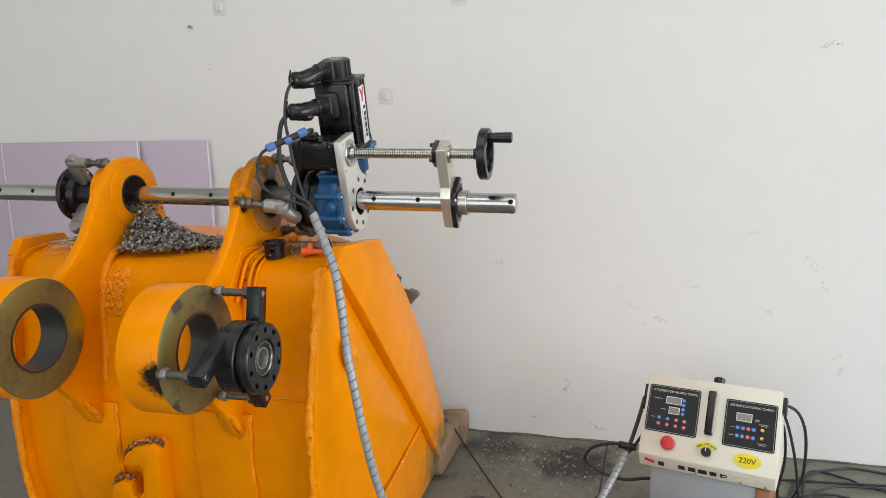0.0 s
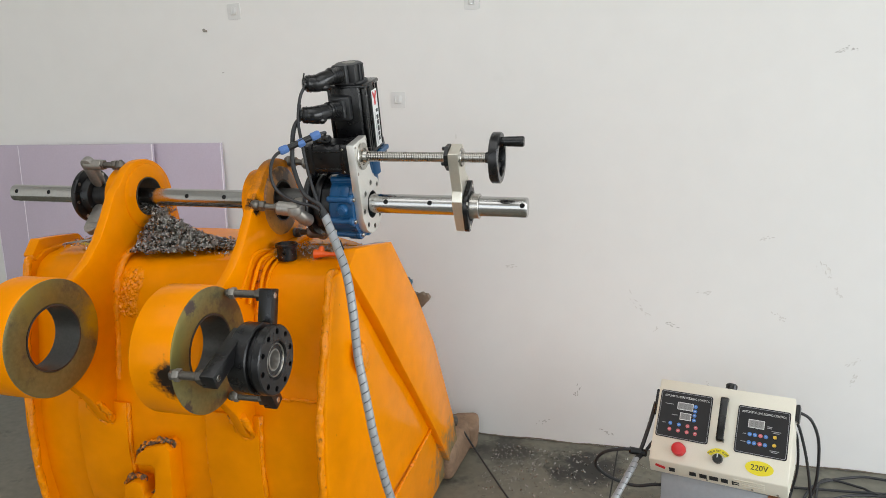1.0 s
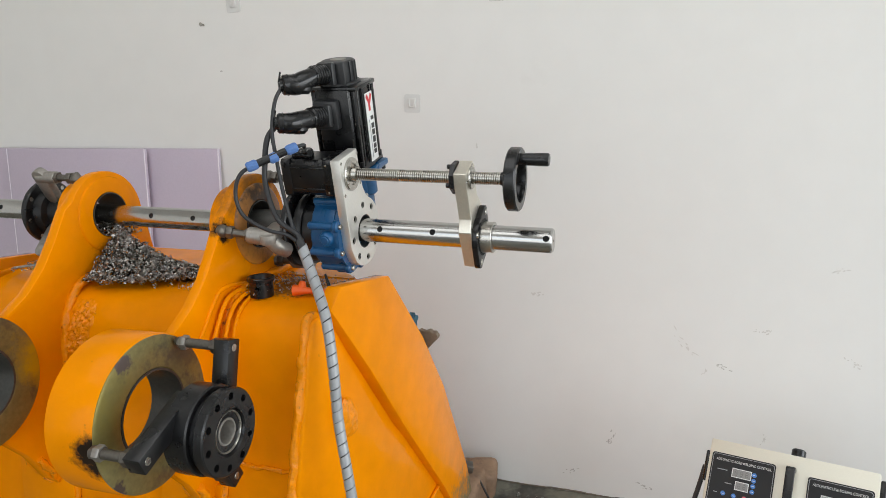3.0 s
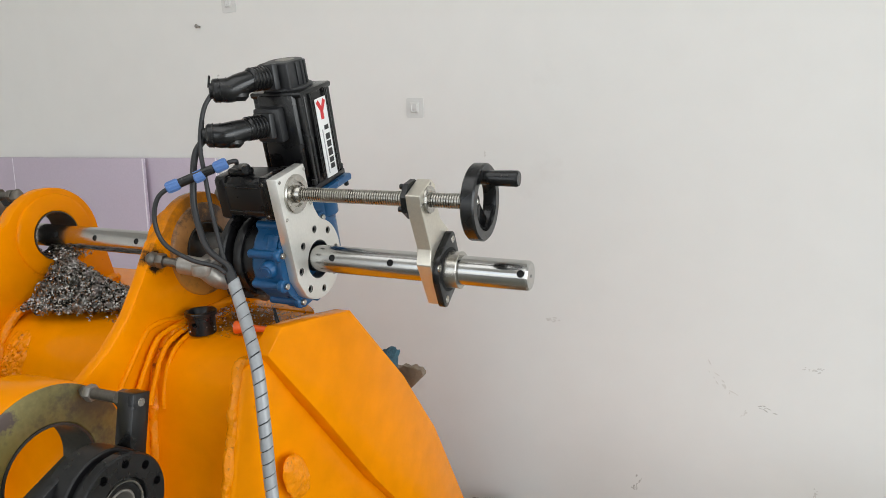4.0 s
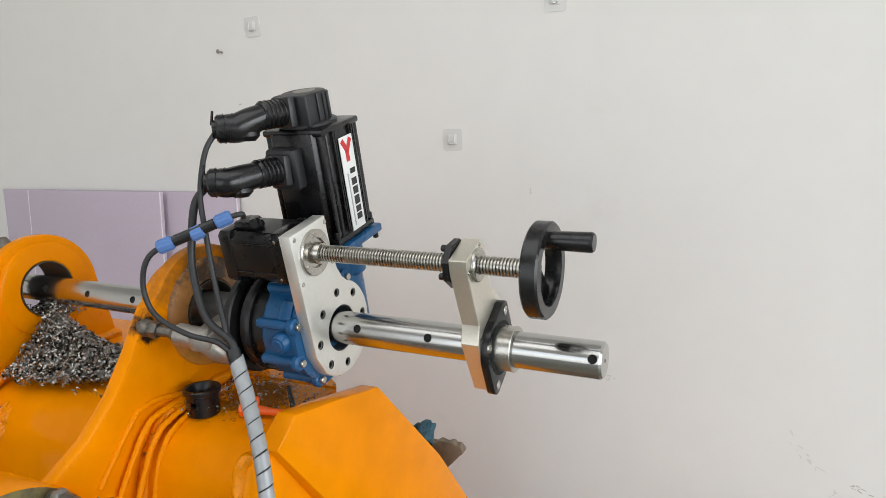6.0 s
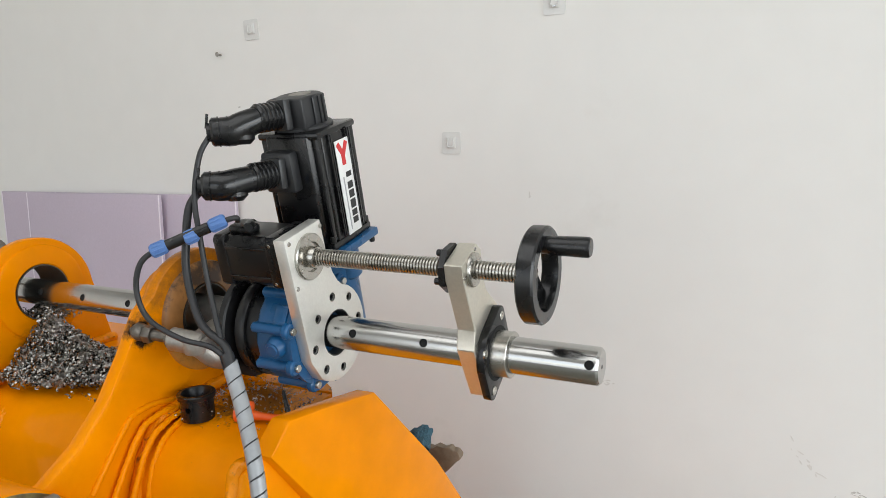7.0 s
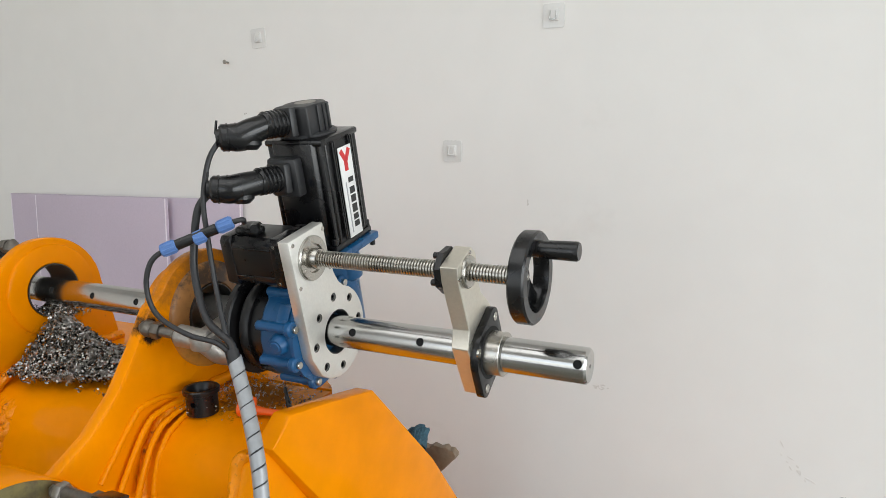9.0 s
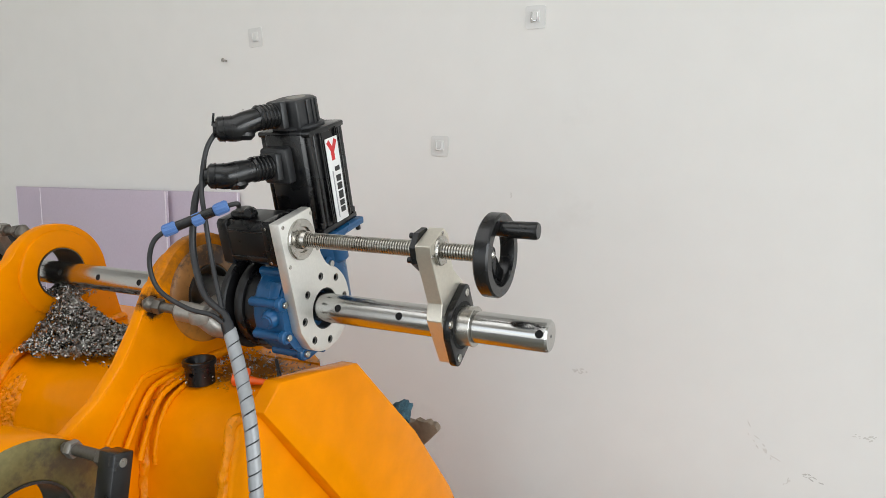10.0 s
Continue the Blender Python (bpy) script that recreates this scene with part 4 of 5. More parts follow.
rear = thing("bearing_support", (-0.90, AX_Y, 1.25), "black bearing hub with grey arms welded to the scorched ear", "bearing support", "bearing supports")
C = lambda x: BAR @ Vector((x + 0.685, 0, 0))
part("hub", lathe([(-0.182, 0.03), (-0.182, 0.100), (-0.179, 0.103), (-0.168, 0.103), (-0.165, 0.100), (-0.162, 0.075), (-0.151, 0.075), (-0.151, 0.03)], BAR, 64, close=True), M_BLACK, rear)
for a in (176, 60, -60):
    c, s = math.cos(radians(a)), math.sin(radians(a))
    f = C(-1.022 if a == 176 else -0.99) + Vector((0, 0.135 * c, 0.135 * s))
    k = C(-0.875) + Vector((0, 0.125 * c, 0.125 * s))
    if a == 176:
        f, k = Vector((-0.984, 1.902, 1.352)), Vector((-0.858, 1.926, 1.334))
    stud_arm(rear, f, k, C(-0.875) + Vector((0, 0.07 * c, 0.07 * s)), 0.0205)
part("arm_foot", hose([(-0.888, 1.921, 1.338), (-0.866, 1.926, 1.329), (-0.853, 1.940, 1.310), (-0.850, 1.965, 1.298)], 0.0192, 20), M_CAST, rear, "grey cast foot of the arm")
part("cross_hole", lathe([(0, 0), (0, 0.0075), (0.002, 0.0085), (0.003, 0.0075), (0.0024, 0.0055), (0.0008, 0.005), (0.0008, 0)], Matrix.Translation((-0.866, 1.9065, 1.336)) @ pose(0, 0, 0, 0, 0, -90), 20), M_STUD, rear)
# sleeve round the bar, darker than the bar itself
part("bearing_sleeve", lathe([(-0.345, 0.0298), (-0.345, 0.0375), (-0.343, 0.039), (-0.185, 0.039), (-0.183, 0.0375), (-0.183, 0.0298)], BAR, 48, close=True), M_BORE, rear, "dark bearing sleeve on the bar")

far = thing("bearing_support", (-1.62, AX_Y, 1.25), "black bearing hub with grey cast arms fixed to the far ear", "bearing support", "bearing supports")
part("hub", lathe([(-1.026, 0.03), (-1.026, 0.089), (-1.023, 0.092), (-1.012, 0.092), (-1.009, 0.089), (-1.008, 0.068), (-0.985, 0.062), (-0.980, 0.046), (-0.925, 0.042), (-0.925, 0.03)], BAR, 64, close=True), M_BLACK, far)
for k in range(8):
    a = radians(10 + 45 * k)
    part("hub_hole", lathe([(-1.0095, 0), (-1.0095, 0.006), (-1.0075, 0.006), (-1.0075, 0.003), (-1.0075, 0)], BAR @ Matrix.Translation((0, 0.079 * math.cos(a), 0.079 * math.sin(a))), 12), M_STEEL, far)
for a in (118, 228, -10):
    c, s = math.cos(radians(a)), math.sin(radians(a))
    f = C(-1.525) + Vector((0, 0.125 * c, 0.125 * s))
    k = C(-1.66) + Vector((0, 0.125 * c, 0.125 * s))
    stud_arm(far, f, k, C(-1.66) + Vector((0, 0.065 * c, 0.065 * s)))

# spare bearing hub set up on the lower pin boss
low = thing("bearing_support", (-0.83, 1.577, 0.92), "black bearing hub on three square arms fixed to the lower ring", "bearing support", "bearing supports")
LC = Vector((0.014, 1.572, 1.015))
LM = Matrix.Translation(LC)
hub_bm = lathe([(-0.872, 0.045), (-0.872, 0.089), (-0.869, 0.092), (-0.822, 0.092), (-0.819, 0.089), (-0.818, 0.080), (-0.806, 0.080), (-0.805, 0.087), (-0.802, 0.090), (-0.785, 0.090), (-0.782, 0.087), (-0.782, 0.050), (-0.79, 0.046)], LM, 72, close=True)
drill = None
for k in range(10):
    a = radians(8 + 36 * k)
    drill = rod((-0.770, 1.572 + 0.073 * math.cos(a), 1.015 + 0.073 * math.sin(a)), (-0.740, 1.572 + 0.073 * math.cos(a), 1.015 + 0.073 * math.sin(a)), 0.0078, 16, 0.0005, drill)
drill.transform(Matrix.Translation((-0.013, 0, 0)))
hub = part("hub", cut(hub_bm, drill), M_BLACK, low)
part("bearing_ring", lathe([(-0.800, 0.0405), (-0.7865, 0.0405), (-0.785, 0.0415), (-0.785, 0.0425), (-0.7865, 0.0435), (-0.800, 0.0435)], LM, 48, close=True), M_STEEL, hub, "bright bearing ring")
part("bearing_race", lathe([(-0.835, 0.0235), (-0.790, 0.0235), (-0.7885, 0.0245), (-0.7885, 0.0275), (-0.790, 0.0285), (-0.835, 0.0285)], LM, 48, close=True), M_CAST, hub, "grey inner bearing race")
part("bearing_seal", lathe([(-0.805, 0.027), (-0.7905, 0.027), (-0.7890, 0.034), (-0.7890, 0.048), (-0.805, 0.048)], LM, 48, close=True), M_PLASTIC, hub)
part("hub_core", lathe([(-0.872, 0.0), (-0.872, 0.0455), (-0.826, 0.0455), (-0.826, 0.0)], LM, 40), M_BLACK, hub)
for a, rr, shift, rise in ((52, 0.172, 0.055, 0.0), (176, 0.157, 0.012, 0.060), (297, 0.165, 0.0, 0.0)):
    c, s = math.cos(radians(a)), math.sin(radians(a))
    back = -0.015 if a == 176 else 0.0
    end = LC + Vector((-0.851 + back, rr * c, rr * s))
    mid = LC + Vector((-0.851 + back, 0.04 * c + shift, 0.04 * s + rise))
    m = Matrix.Translation((end + mid) / 2) @ (end - mid).to_track_quat("Z", "X").to_matrix().to_4x4()
    part("arm", box((0.038, 0.038, (end - mid).length + 0.034), m, 0.002), M_BLACK, low)
    part("arm_screw", rod(end + Vector((0.0165, 0, 0)), end + Vector((0.0195, 0, 0)), 0.0085, 16, 0.001), M_STEEL, low)
    foot = end + Vector((-0.118 - back, 0, 0))
    part("stud", rod(foot, end + Vector((-0.017, 0, 0)), 0.0105, 18), M_STUD, low)
    part("stud_nut", hexnut(end + Vector((-0.034, 0, 0)), end + Vector((-0.018, 0, 0)), 0.0175), M_STUD, low)
    part("stud_nut", hexnut(foot + Vector((0.004, 0, 0)), foot + Vector((0.020, 0, 0)), 0.0165), M_CAST, low)
    blob = bmesh.new()
    bmesh.ops.create_icosphere(blob, subdivisions=2, radius=0.014)
    blob.transform(Matrix.Translation(foot))
    part("weld_blob", roughened(blob, 0.006, 70), M_STUD, low)

# ---- control box on its stand ----
PM = pose(0.408, 2.56, 0.451, 0, 0, -17.9) @ pose(0, 0, 0, 90 - 35.7) @ pose(0, 0, 0, 0, 0, 2.6)   # x across, y up the panel, z out of it
YAWM = pose(0.408, 2.56, 0.451, 0, 0, -17.9)
BW, BH = 0.463, 0.302
ctl = thing("control_box", (0.42, 2.66, 0.28), "cream metal control box with sloping panel on a low stand", "control box")


def on_panel(s, t, out=0.0):
    return PM @ Matrix.Translation((s, t, out))


# case: sloping front, short upright lip under it, upright back
prof = [(-0.151, 0.0), (0.151, 0.0), (0.051, -0.15), (-0.053, -0.235), (-0.186, -0.05)]
case_turn = Matrix(((1, 0, 0, 0), (0, 1, 0, 0), (0, 0, 1, 0), (0, 0, 0, 1)))
case = part("case", prism(prof, -BW / 2, BW / 2, PM @ case_turn, 0.004), M_CREAM, ctl)


def panel_rect(name, s0, s1, t0, t1, mat, parent, out=0.0015, round_by=0.008, label="", thick=0.002):
    b = box((s1 - s0, t1 - t0, thick), Matrix.Identity(4))
    bevelled(b, [e for e in b.edges if abs(e.verts[0].co.z - e.verts[1].co.z) > thick * 0.5], round_by, 4)
    b.transform(on_panel((s0 + s1) / 2, (t0 + t1) / 2, out))
    return part(name, b, mat, parent, label)


def disc(name, s, t, r, h, mat, parent, label="", dome=0.0):
    prof = [(0, 0), (0, r), (h * 0.7, r), (h, r * 0.86), (h + dome, r * 0.4), (h + dome, 0)]
    m = on_panel(s, t, 0.002) @ Matrix(((0, 0, 1, 0), (0, 1, 0, 0), (1, 0, 0, 0), (0, 0, 0, 1)))
    return part(name, lathe(prof, m, 24), mat, parent, label)


left = panel_rect("weld_panel", -0.222, -0.037, -0.064, 0.110, M_PANEL, ctl, label="black key panel with white title")
panel_rect("panel_outline", -0.2185, -0.0405, -0.0605, 0.1065, M_GREYINK, left, 0.0022, 0.007, "thin grey outline", 0.0012)
panel_rect("panel_field", -0.2170, -0.042, -0.059, 0.105, M_PANEL, left, 0.0026, 0.006, "", 0.0012)
right = panel_rect("boring_panel", 0.051, 0.2205, -0.069, 0.097, M_PANEL, ctl, label="black key panel with white title")
panel_rect("panel_outline", 0.0545, 0.217, -0.0655, 0.0935, M_GREYINK, right, 0.0022, 0.007, "thin grey outline", 0.0012)
panel_rect("panel_field", 0.056, 0.2155, -0.064, 0.092, M_PANEL, right, 0.0026, 0.006, "", 0.0012)
lettering("panel_title", "AUTOMATIC BORE WELDING CONTROL", 0.0112, on_panel(-0.1275, 0.090, 0.0034), M_WHITEINK, left, stretch=0.77)
lettering("panel_title", "AUTOMATIC LINE BORING CONTROL", 0.0112, on_panel(0.1365, 0.077, 0.0034), M_WHITEINK, right, stretch=0.74)
for par, s, t, w, h, n in ((left, -0.129, 0.058, 0.052, 0.023, 3), (left, -0.124, 0.021, 0.035, 0.022, 2), (right, 0.115, 0.038, 0.048, 0.025, 3)):
    panel_rect("display_frame", s - w / 2 - 0.0022, s + w / 2 + 0.0022, t - h / 2 - 0.0022, t + h / 2 + 0.0022, M_WHITEINK, par, 0.0032, 0.001, "", 0.0014)
    d = panel_rect("display", s - w / 2, s + w / 2, t - h / 2, t + h / 2, M_LCD, par, 0.0036, 0.001, "grey unlit digit display", 0.0016)
    for k in range(n):
        c = s + (k - (n - 1) / 2) * w / (n + 0.4)
        for a, b2, ww, hh in ((0, 0.40, 0.62, 0.12), (0, 0, 0.62, 0.12), (0, -0.40, 0.62, 0.12), (-0.36, 0.2, 0.14, 0.34), (0.36, 0.2, 0.14, 0.34), (-0.36, -0.2, 0.14, 0.34), (0.36, -0.2, 0.14, 0.34)):
            dw, dh = 0.62 * w / (n + 0.4), 0.72 * h
            panel_rect("digit_bar", c + a * dw - ww * dw / 2, c + a * dw + ww * dw / 2, t + b2 * dh - hh * dh / 2, t + b2 * dh + hh * dh / 2, M_DIGIT, d, 0.0047, 0, "", 0.0006)
for t in (0.063, 0.046, 0.030, 0.013):
    disc("key", -0.093, t, 0.0068, 0.0028, M_KEYBLUE, left, "round blue key")
for k, s in enumerate((-0.174, -0.143, -0.112, -0.083)):
    disc("key", s, -0.0105 - 0.0008 * k, 0.0068, 0.0028, M_KEYBLUE if k < 2 else M_PINK, left)
    disc("key", s, -0.0325 - 0.0008 * k, 0.0068, 0.0028, M_PINK, left)
for k, s in enumerate((0.097, 0.114, 0.132, 0.149)):
    for t in (0.0, -0.0285):
        disc("key", s, t, 0.0070, 0.0028, M_PINK if k == 2 else M_KEYBLUE, right)
for s, t, par in [(-0.093, t, left) for t in (0.063, 0.046, 0.030, 0.013)] + [(s, t, left) for s in (-0.174, -0.143, -0.112, -0.083) for t in (-0.0115, -0.0335)] + [(s, t, right) for s in (0.097, 0.114, 0.132, 0.149) for t in (0.0, -0.0285)]:
    panel_rect("key_mark", s - 0.0032, s + 0.0032, t - 0.0008, t + 0.0008, M_WHITEINK, par, 0.0050, 0, "", 0.0006)
for t in (0.002, -0.026):
    disc("dial", 0.178, t, 0.0062, 0.012, M_BRASS, right, "small yellow dial")
for par, s, t, w in ((left, -0.186, 0.060, 0.030), (left, -0.163, 0.022, 0.020), (left, -0.197, -0.011, 0.012), (right, 0.158, 0.036, 0.016), (right, 0.158, 0.031, 0.014), (right, 0.080, 0.0, 0.011), (right, 0.078, -0.028, 0.016), (right, 0.180, 0.022, 0.030), (right, 0.180, 0.017, 0.020), (right, 0.180, -0.044, 0.030), (right, 0.180, -0.049, 0.020)):
    panel_rect("small_print_bar", s - w / 2, s + w / 2, t - 0.0011, t + 0.0011, M_GREYINK, par, 0.0036, 0, "", 0.0006)
disc("stop_collar", -0.13, -0.100, 0.019, 0.006, M_RED, ctl)
stop = disc("stop_button", -0.13, -0.100, 0.0245, 0.026, M_RED, ctl, "red mushroom stop button", 0.003)
knob = disc("selector_knob", 0.004, -0.106, 0.017, 0.018, M_PLASTIC, ctl, "black selector knob with white pointer")
panel_rect("pointer", 0.0025, 0.0055, -0.103, -0.088, M_WHITEINK, knob, 0.0212, 0, "", 0.001)
arc_bm = bmesh.new()
ring_a = [arc_bm.verts.new((0.026 * math.cos(radians(a)) * 1.05, 0.026 * math.sin(radians(a)), 0)) for a in range(35, 151, 5)]
ring_b = [arc_bm.verts.new((0.043 * math.cos(radians(a)) * 1.05, 0.043 * math.sin(radians(a)), 0)) for a in range(35, 151, 5)]
for i in range(len(ring_a) - 1):
    arc_bm.faces.new((ring_a[i], ring_a[i + 1], ring_b[i + 1], ring_b[i]))
g = bmesh.ops.extrude_face_region(arc_bm, geom=arc_bm.faces[:])
bmesh.ops.translate(arc_bm, vec=(0, 0, 0.001), verts=[v for v in g["geom"] if isinstance(v, bmesh.types.BMVert)])
arc_bm.transform(on_panel(0.004, -0.112, 0.001))
arc_label = part("selector_label", arc_bm, M_YELLOW, ctl, "curved yellow selector label")
for word, a in (("WELD", 132), ("OFF", 92), ("BORE", 52)):
    lettering("selector_word", word, 0.0095, on_panel(0.004 + 0.036 * math.cos(radians(a)), -0.112 + 0.0345 * math.sin(radians(a)), 0.0024) @ pose(0, 0, 0, 0, 0, (a - 90) * 0.7), M_BLACKINK, arc_label)
oval = lathe([(0, 0), (0, 1), (0.001, 1), (0.001, 0)], on_panel(0.139, -0.110, 0.001) @ Matrix(((0, 0, 0.045, 0), (0, 0.0245, 0, 0), (1, 0, 0, 0), (0, 0, 0, 1))), 48)
volt = part("voltage_label", oval, M_YELLOW, ctl, "oval yellow voltage label")
lettering("voltage_text", "220V", 0.027, on_panel(0.139, -0.110, 0.0026), M_BLACKINK, volt, stretch=0.98)
# carrying handle across the panel
strap = [(0.112, 0.0), (0.112, 0.024), (0.106, 0.031), (-0.040, 0.031), (-0.046, 0.024), (-0.046, 0.0), (-0.034, 0.0), (-0.034, 0.020), (0.100, 0.020), (0.100, 0.0)]
hb = prism(strap, -0.0075, 0.0175, PM, 0.002)
part("carrying_handle", hb, M_PLASTIC, ctl, "black plastic carrying handle")
# lip print: bars in place of the maker's name, a red mark, louvres
LIPM = PM @ Matrix.Translation((0, -0.151 - 0.0175, -0.025)) @ pose(0, 0, 0, 55.0)
for k, w in enumerate((0.018, 0.0, 0.020, 0.022, 0.026, 0.020, 0.020)):
    if w:
        part("lettering_bar", box((w * 1.15, 0.019, 0.0008), LIPM @ Matrix.Translation((-0.150 + 0.036 * k, -0.004, 0.0015))), M_BLACKINK, ctl)
part("red_mark", box((0.036, 0.012, 0.0008), LIPM @ Matrix.Translation((-0.192, 0.002, 0.0015)) @ pose(0, 0, 0, 0, 0, -18)), M_RED, ctl)
for k in range(4):
    part("louvre", box((0.10, 0.004, 0.003), LIPM @ Matrix.Translation((0.11, 0.014 - 0.009 * k, 0.001)), 0.001), M_CREAM, ctl)
for s in (-0.03, 0.12, 0.20):
    part("lip_screw", rod(LIPM @ Vector((s, -0.020, 0)), LIPM @ Vector((s, -0.020, 0.002)), 0.004, 10, 0.0005), M_CAST, ctl)
# plug sockets on top and on the left
part("top_socket", rod(PM @ Vector((0.015, 0.148, -0.028)), PM @ Vector((0.015, 0.174, -0.028)), 0.020, 24, 0.004), M_PLASTIC, ctl, "black round socket")
part("side_socket", box((0.014, 0.095, 0.06), PM @ Matrix.Translation((-BW / 2 - 0.007, 0.065, -0.045)), 0.005), M_PLASTIC, ctl)
part("side_socket", box((0.014, 0.06, 0.05), PM @ Matrix.Translation((BW / 2 + 0.007, 0.105, -0.040)), 0.005), M_PLASTIC, ctl)

stand = thing("equipment_stand", (0.42, 2.62, 0.0), "low stand of grey sheet with a reddish wooden frame", "stand")
SM = YAWM @ Matrix.Translation((0.0, 0.04, -0.451))
part("sheet", box((0.365, 0.26, 0.270), SM @ Matrix.Translation((-0.005, 0.035, 0.135)), 0.004), M_STANDGREY, stand)
part("frame_post", box((0.045, 0.268, 0.2695), SM @ Matrix.Translation((0.2, 0.035, 0.13475)), 0.003), M_COPPERWOOD, stand)

# ---- cables ----
J = Vector((-0.760, 1.877, 1.345))
wrap_line = [J, (-0.722, 1.860, 1.265), (-0.680, 1.832, 1.178), (-0.656, 1.808, 1.068), (-0.645, 1.796, 0.953), (-0.621, 1.776, 0.850), (-0.596, 1.766, 0.711), (-0.562, 1.775, 0.535), (-0.51, 1.81, 0.33), (-0.42, 1.86, 0.13),
             (-0.30, 1.98, 0.02), (-0.15, 2.14, 0.022), (-0.05, 2.27, 0.085), (0.03, 2.39, 0.185), (0.09, 2.50, 0.255), (0.125, 2.585, 0.29)]
harness = thing("cable_harness", tuple(J), "black cables in grey spiral wrap hanging to the floor", "cable")
part("core", hose(wrap_line, 0.0102, 14), M_RUBBER, harness, "black cable core")


def spiral_wrap(points, pitch, width, r0, r1):
    """A flat strip wound round a line of points, with a narrow gap from turn to turn."""
    line = np.array([tuple(p) for p in smoothed(points, 40)])
    run = np.concatenate([[0.0], np.cumsum(np.linalg.norm(np.diff(line, axis=0), axis=1))])

    def place(s):
        return Vector([float(np.interp(s, run, line[:, i])) for i in range(3)])

    verts, faces = [], []
    count = int((run[-1] - width) / pitch * 20)
    side = None
    for k in range(count):
        s = k * pitch / 20
        d = (place(s + 0.02) - place(max(0.0, s - 0.005))).normalized()
        side = (d.orthogonal() if side is None else side - d * side.dot(d)).normalized()
        a = 2 * math.pi * k / 20
        out = math.cos(a) * side + math.sin(a) * d.cross(side)
        loose = 0.0004 * noise.noise(Vector((s * 40, 0, 0)))
        p, q = place(s), place(s + width)
        verts += [p + out * r0, p + out * (r1 + loose), q + out * (r1 + loose), q + out * r0]
        if k:
            i = 4 * k
            for e in range(4):
                f = (e + 1) % 4
                faces.append((i - 4 + e, i - 4 + f, i + f, i + e))
    me = bpy.data.meshes.new("spiral_wrap")
    me.from_pydata([tuple(v) for v in verts], [], faces)
    b = bmesh.new()
    b.from_mesh(me)
    bpy.data.meshes.remove(me)
    return b


part("spiral_wrap", spiral_wrap(wrap_line, 0.0255, 0.0232, 0.0100, 0.0124), M_SHEATH, harness, "grey plastic spiral wrap")
part("cable", hose([(0.120, 2.57, 0.284), (0.145, 2.63, 0.325), (0.172, 2.68, 0.40), (0.190, 2.70, 0.47)], 0.0075, 12), M_RUBBER, harness)
part("cable", hose([(0.120, 2.57, 0.284), (0.150, 2.61, 0.30), (0.185, 2.66, 0.33), (0.22, 2.70, 0.36)], 0.006, 12), M_RUBBER, harness)
part("plug", rod((0.095, 2.60, 0.312), (0.160, 2.605, 0.302), 0.0135, 16, 0.003), M_PLASTIC, harness, "black round plug")
part("cable", hose([(-0.819, 1.948, 1.690), (-0.829, 1.928, 1.655), (-0.832, 1.912, 1.59), (-0.822, 1.905, 1.53), (-0.806, 1.898, 1.45), (-0.778, 1.884, 1.37), J], 0.0046, 12), M_RUBBER, harness)
part("cable", hose([(-0.825, 1.924, 1.604), (-0.845, 1.912, 1.575), (-0.853, 1.905, 1.52), (-0.848, 1.895, 1.46), (-0.815, 1.882, 1.39), J + Vector((-0.006, 0.003, 0.012)), J + Vector((0.002, 0, -0.01))], 0.0066, 12), M_RUBBER, harness)
loop = [(-0.762, 1.930, 1.552), (-0.758, 1.920, 1.558), (-0.778, 1.902, 1.551), (-0.811, 1.875, 1.533), (-0.848, 1.843, 1.517), (-0.872, 1.826, 1.495), (-0.882, 1.822, 1.45), (-0.868, 1.828, 1.405), (-0.825, 1.848, 1.372), (-0.785, 1.868, 1.357), J + Vector((0.003, 0, -0.012))]
part("cable", hose(loop, 0.0045, 12), M_RUBBER, harness)
for a, b in (((-0.768, 1.910, 1.556), (-0.788, 1.894, 1.546)), ((-0.803, 1.882, 1.537), (-0.818, 1.869, 1.529)), ((-0.838, 1.852, 1.522), (-0.857, 1.836, 1.513))):
    nut = part("coupler_nut", rod(a, b, 0.0108, 10, 0.002), M_BLUEPL, harness, "pale blue plastic coupler nut")
    a, b = Vector(a), Vector(b)
    m = Matrix.Translation(a) @ (b - a).to_track_quat("X", "Z").to_matrix().to_4x4()
    for k in range(10):
        t = radians(36 * k)
        part("grip_rib", box(((b - a).length * 0.72, 0.0022, 0.0026), m @ Matrix.Translation(((b - a).length * 0.5, 0.0106 * math.cos(t), 0.0106 * math.sin(t))) @ pose(0, 0, 0, 36 * k), 0.0006), M_BLUEPL, nut)
part("coupler_body", rod((-0.788, 1.894, 1.546), (-0.840, 1.850, 1.521), 0.0090, 16), M_PLASTIC, harness)


def floor_cable(points, r, label, mat=None):
    c = hose(points, r, 10)
    return tagged(part("power_cable", c, mat or M_RUBBER), label, "cable", "cables on the floor")


floor_cable([(-0.72, 3.02, 0.10), (-0.66, 2.98, 0.13), (-0.58, 2.88, 0.10), (-0.45, 2.74, 0.03), (-0.30, 2.52, 0.008), (-0.15, 2.25, 0.008), (-0.05, 1.9, 0.008)], 0.0042, "thin black cable running over the floor")
floor_cable([(0.61, 2.70, 0.49), (0.655, 2.71, 0.485), (0.694, 2.72, 0.468), (0.74, 2.72, 0.436), (0.77, 2.72, 0.346), (0.772, 2.72, 0.19), (0.745, 2.73, 0.08), (0.75, 2.82, 0.012), (0.842, 3.014, 0.011), (1.0, 3.11, 0.011), (1.14, 3.12, 0.011), (1.6, 3.0, 0.011)], 0.0056, "black cable hanging in a loop from the control box")
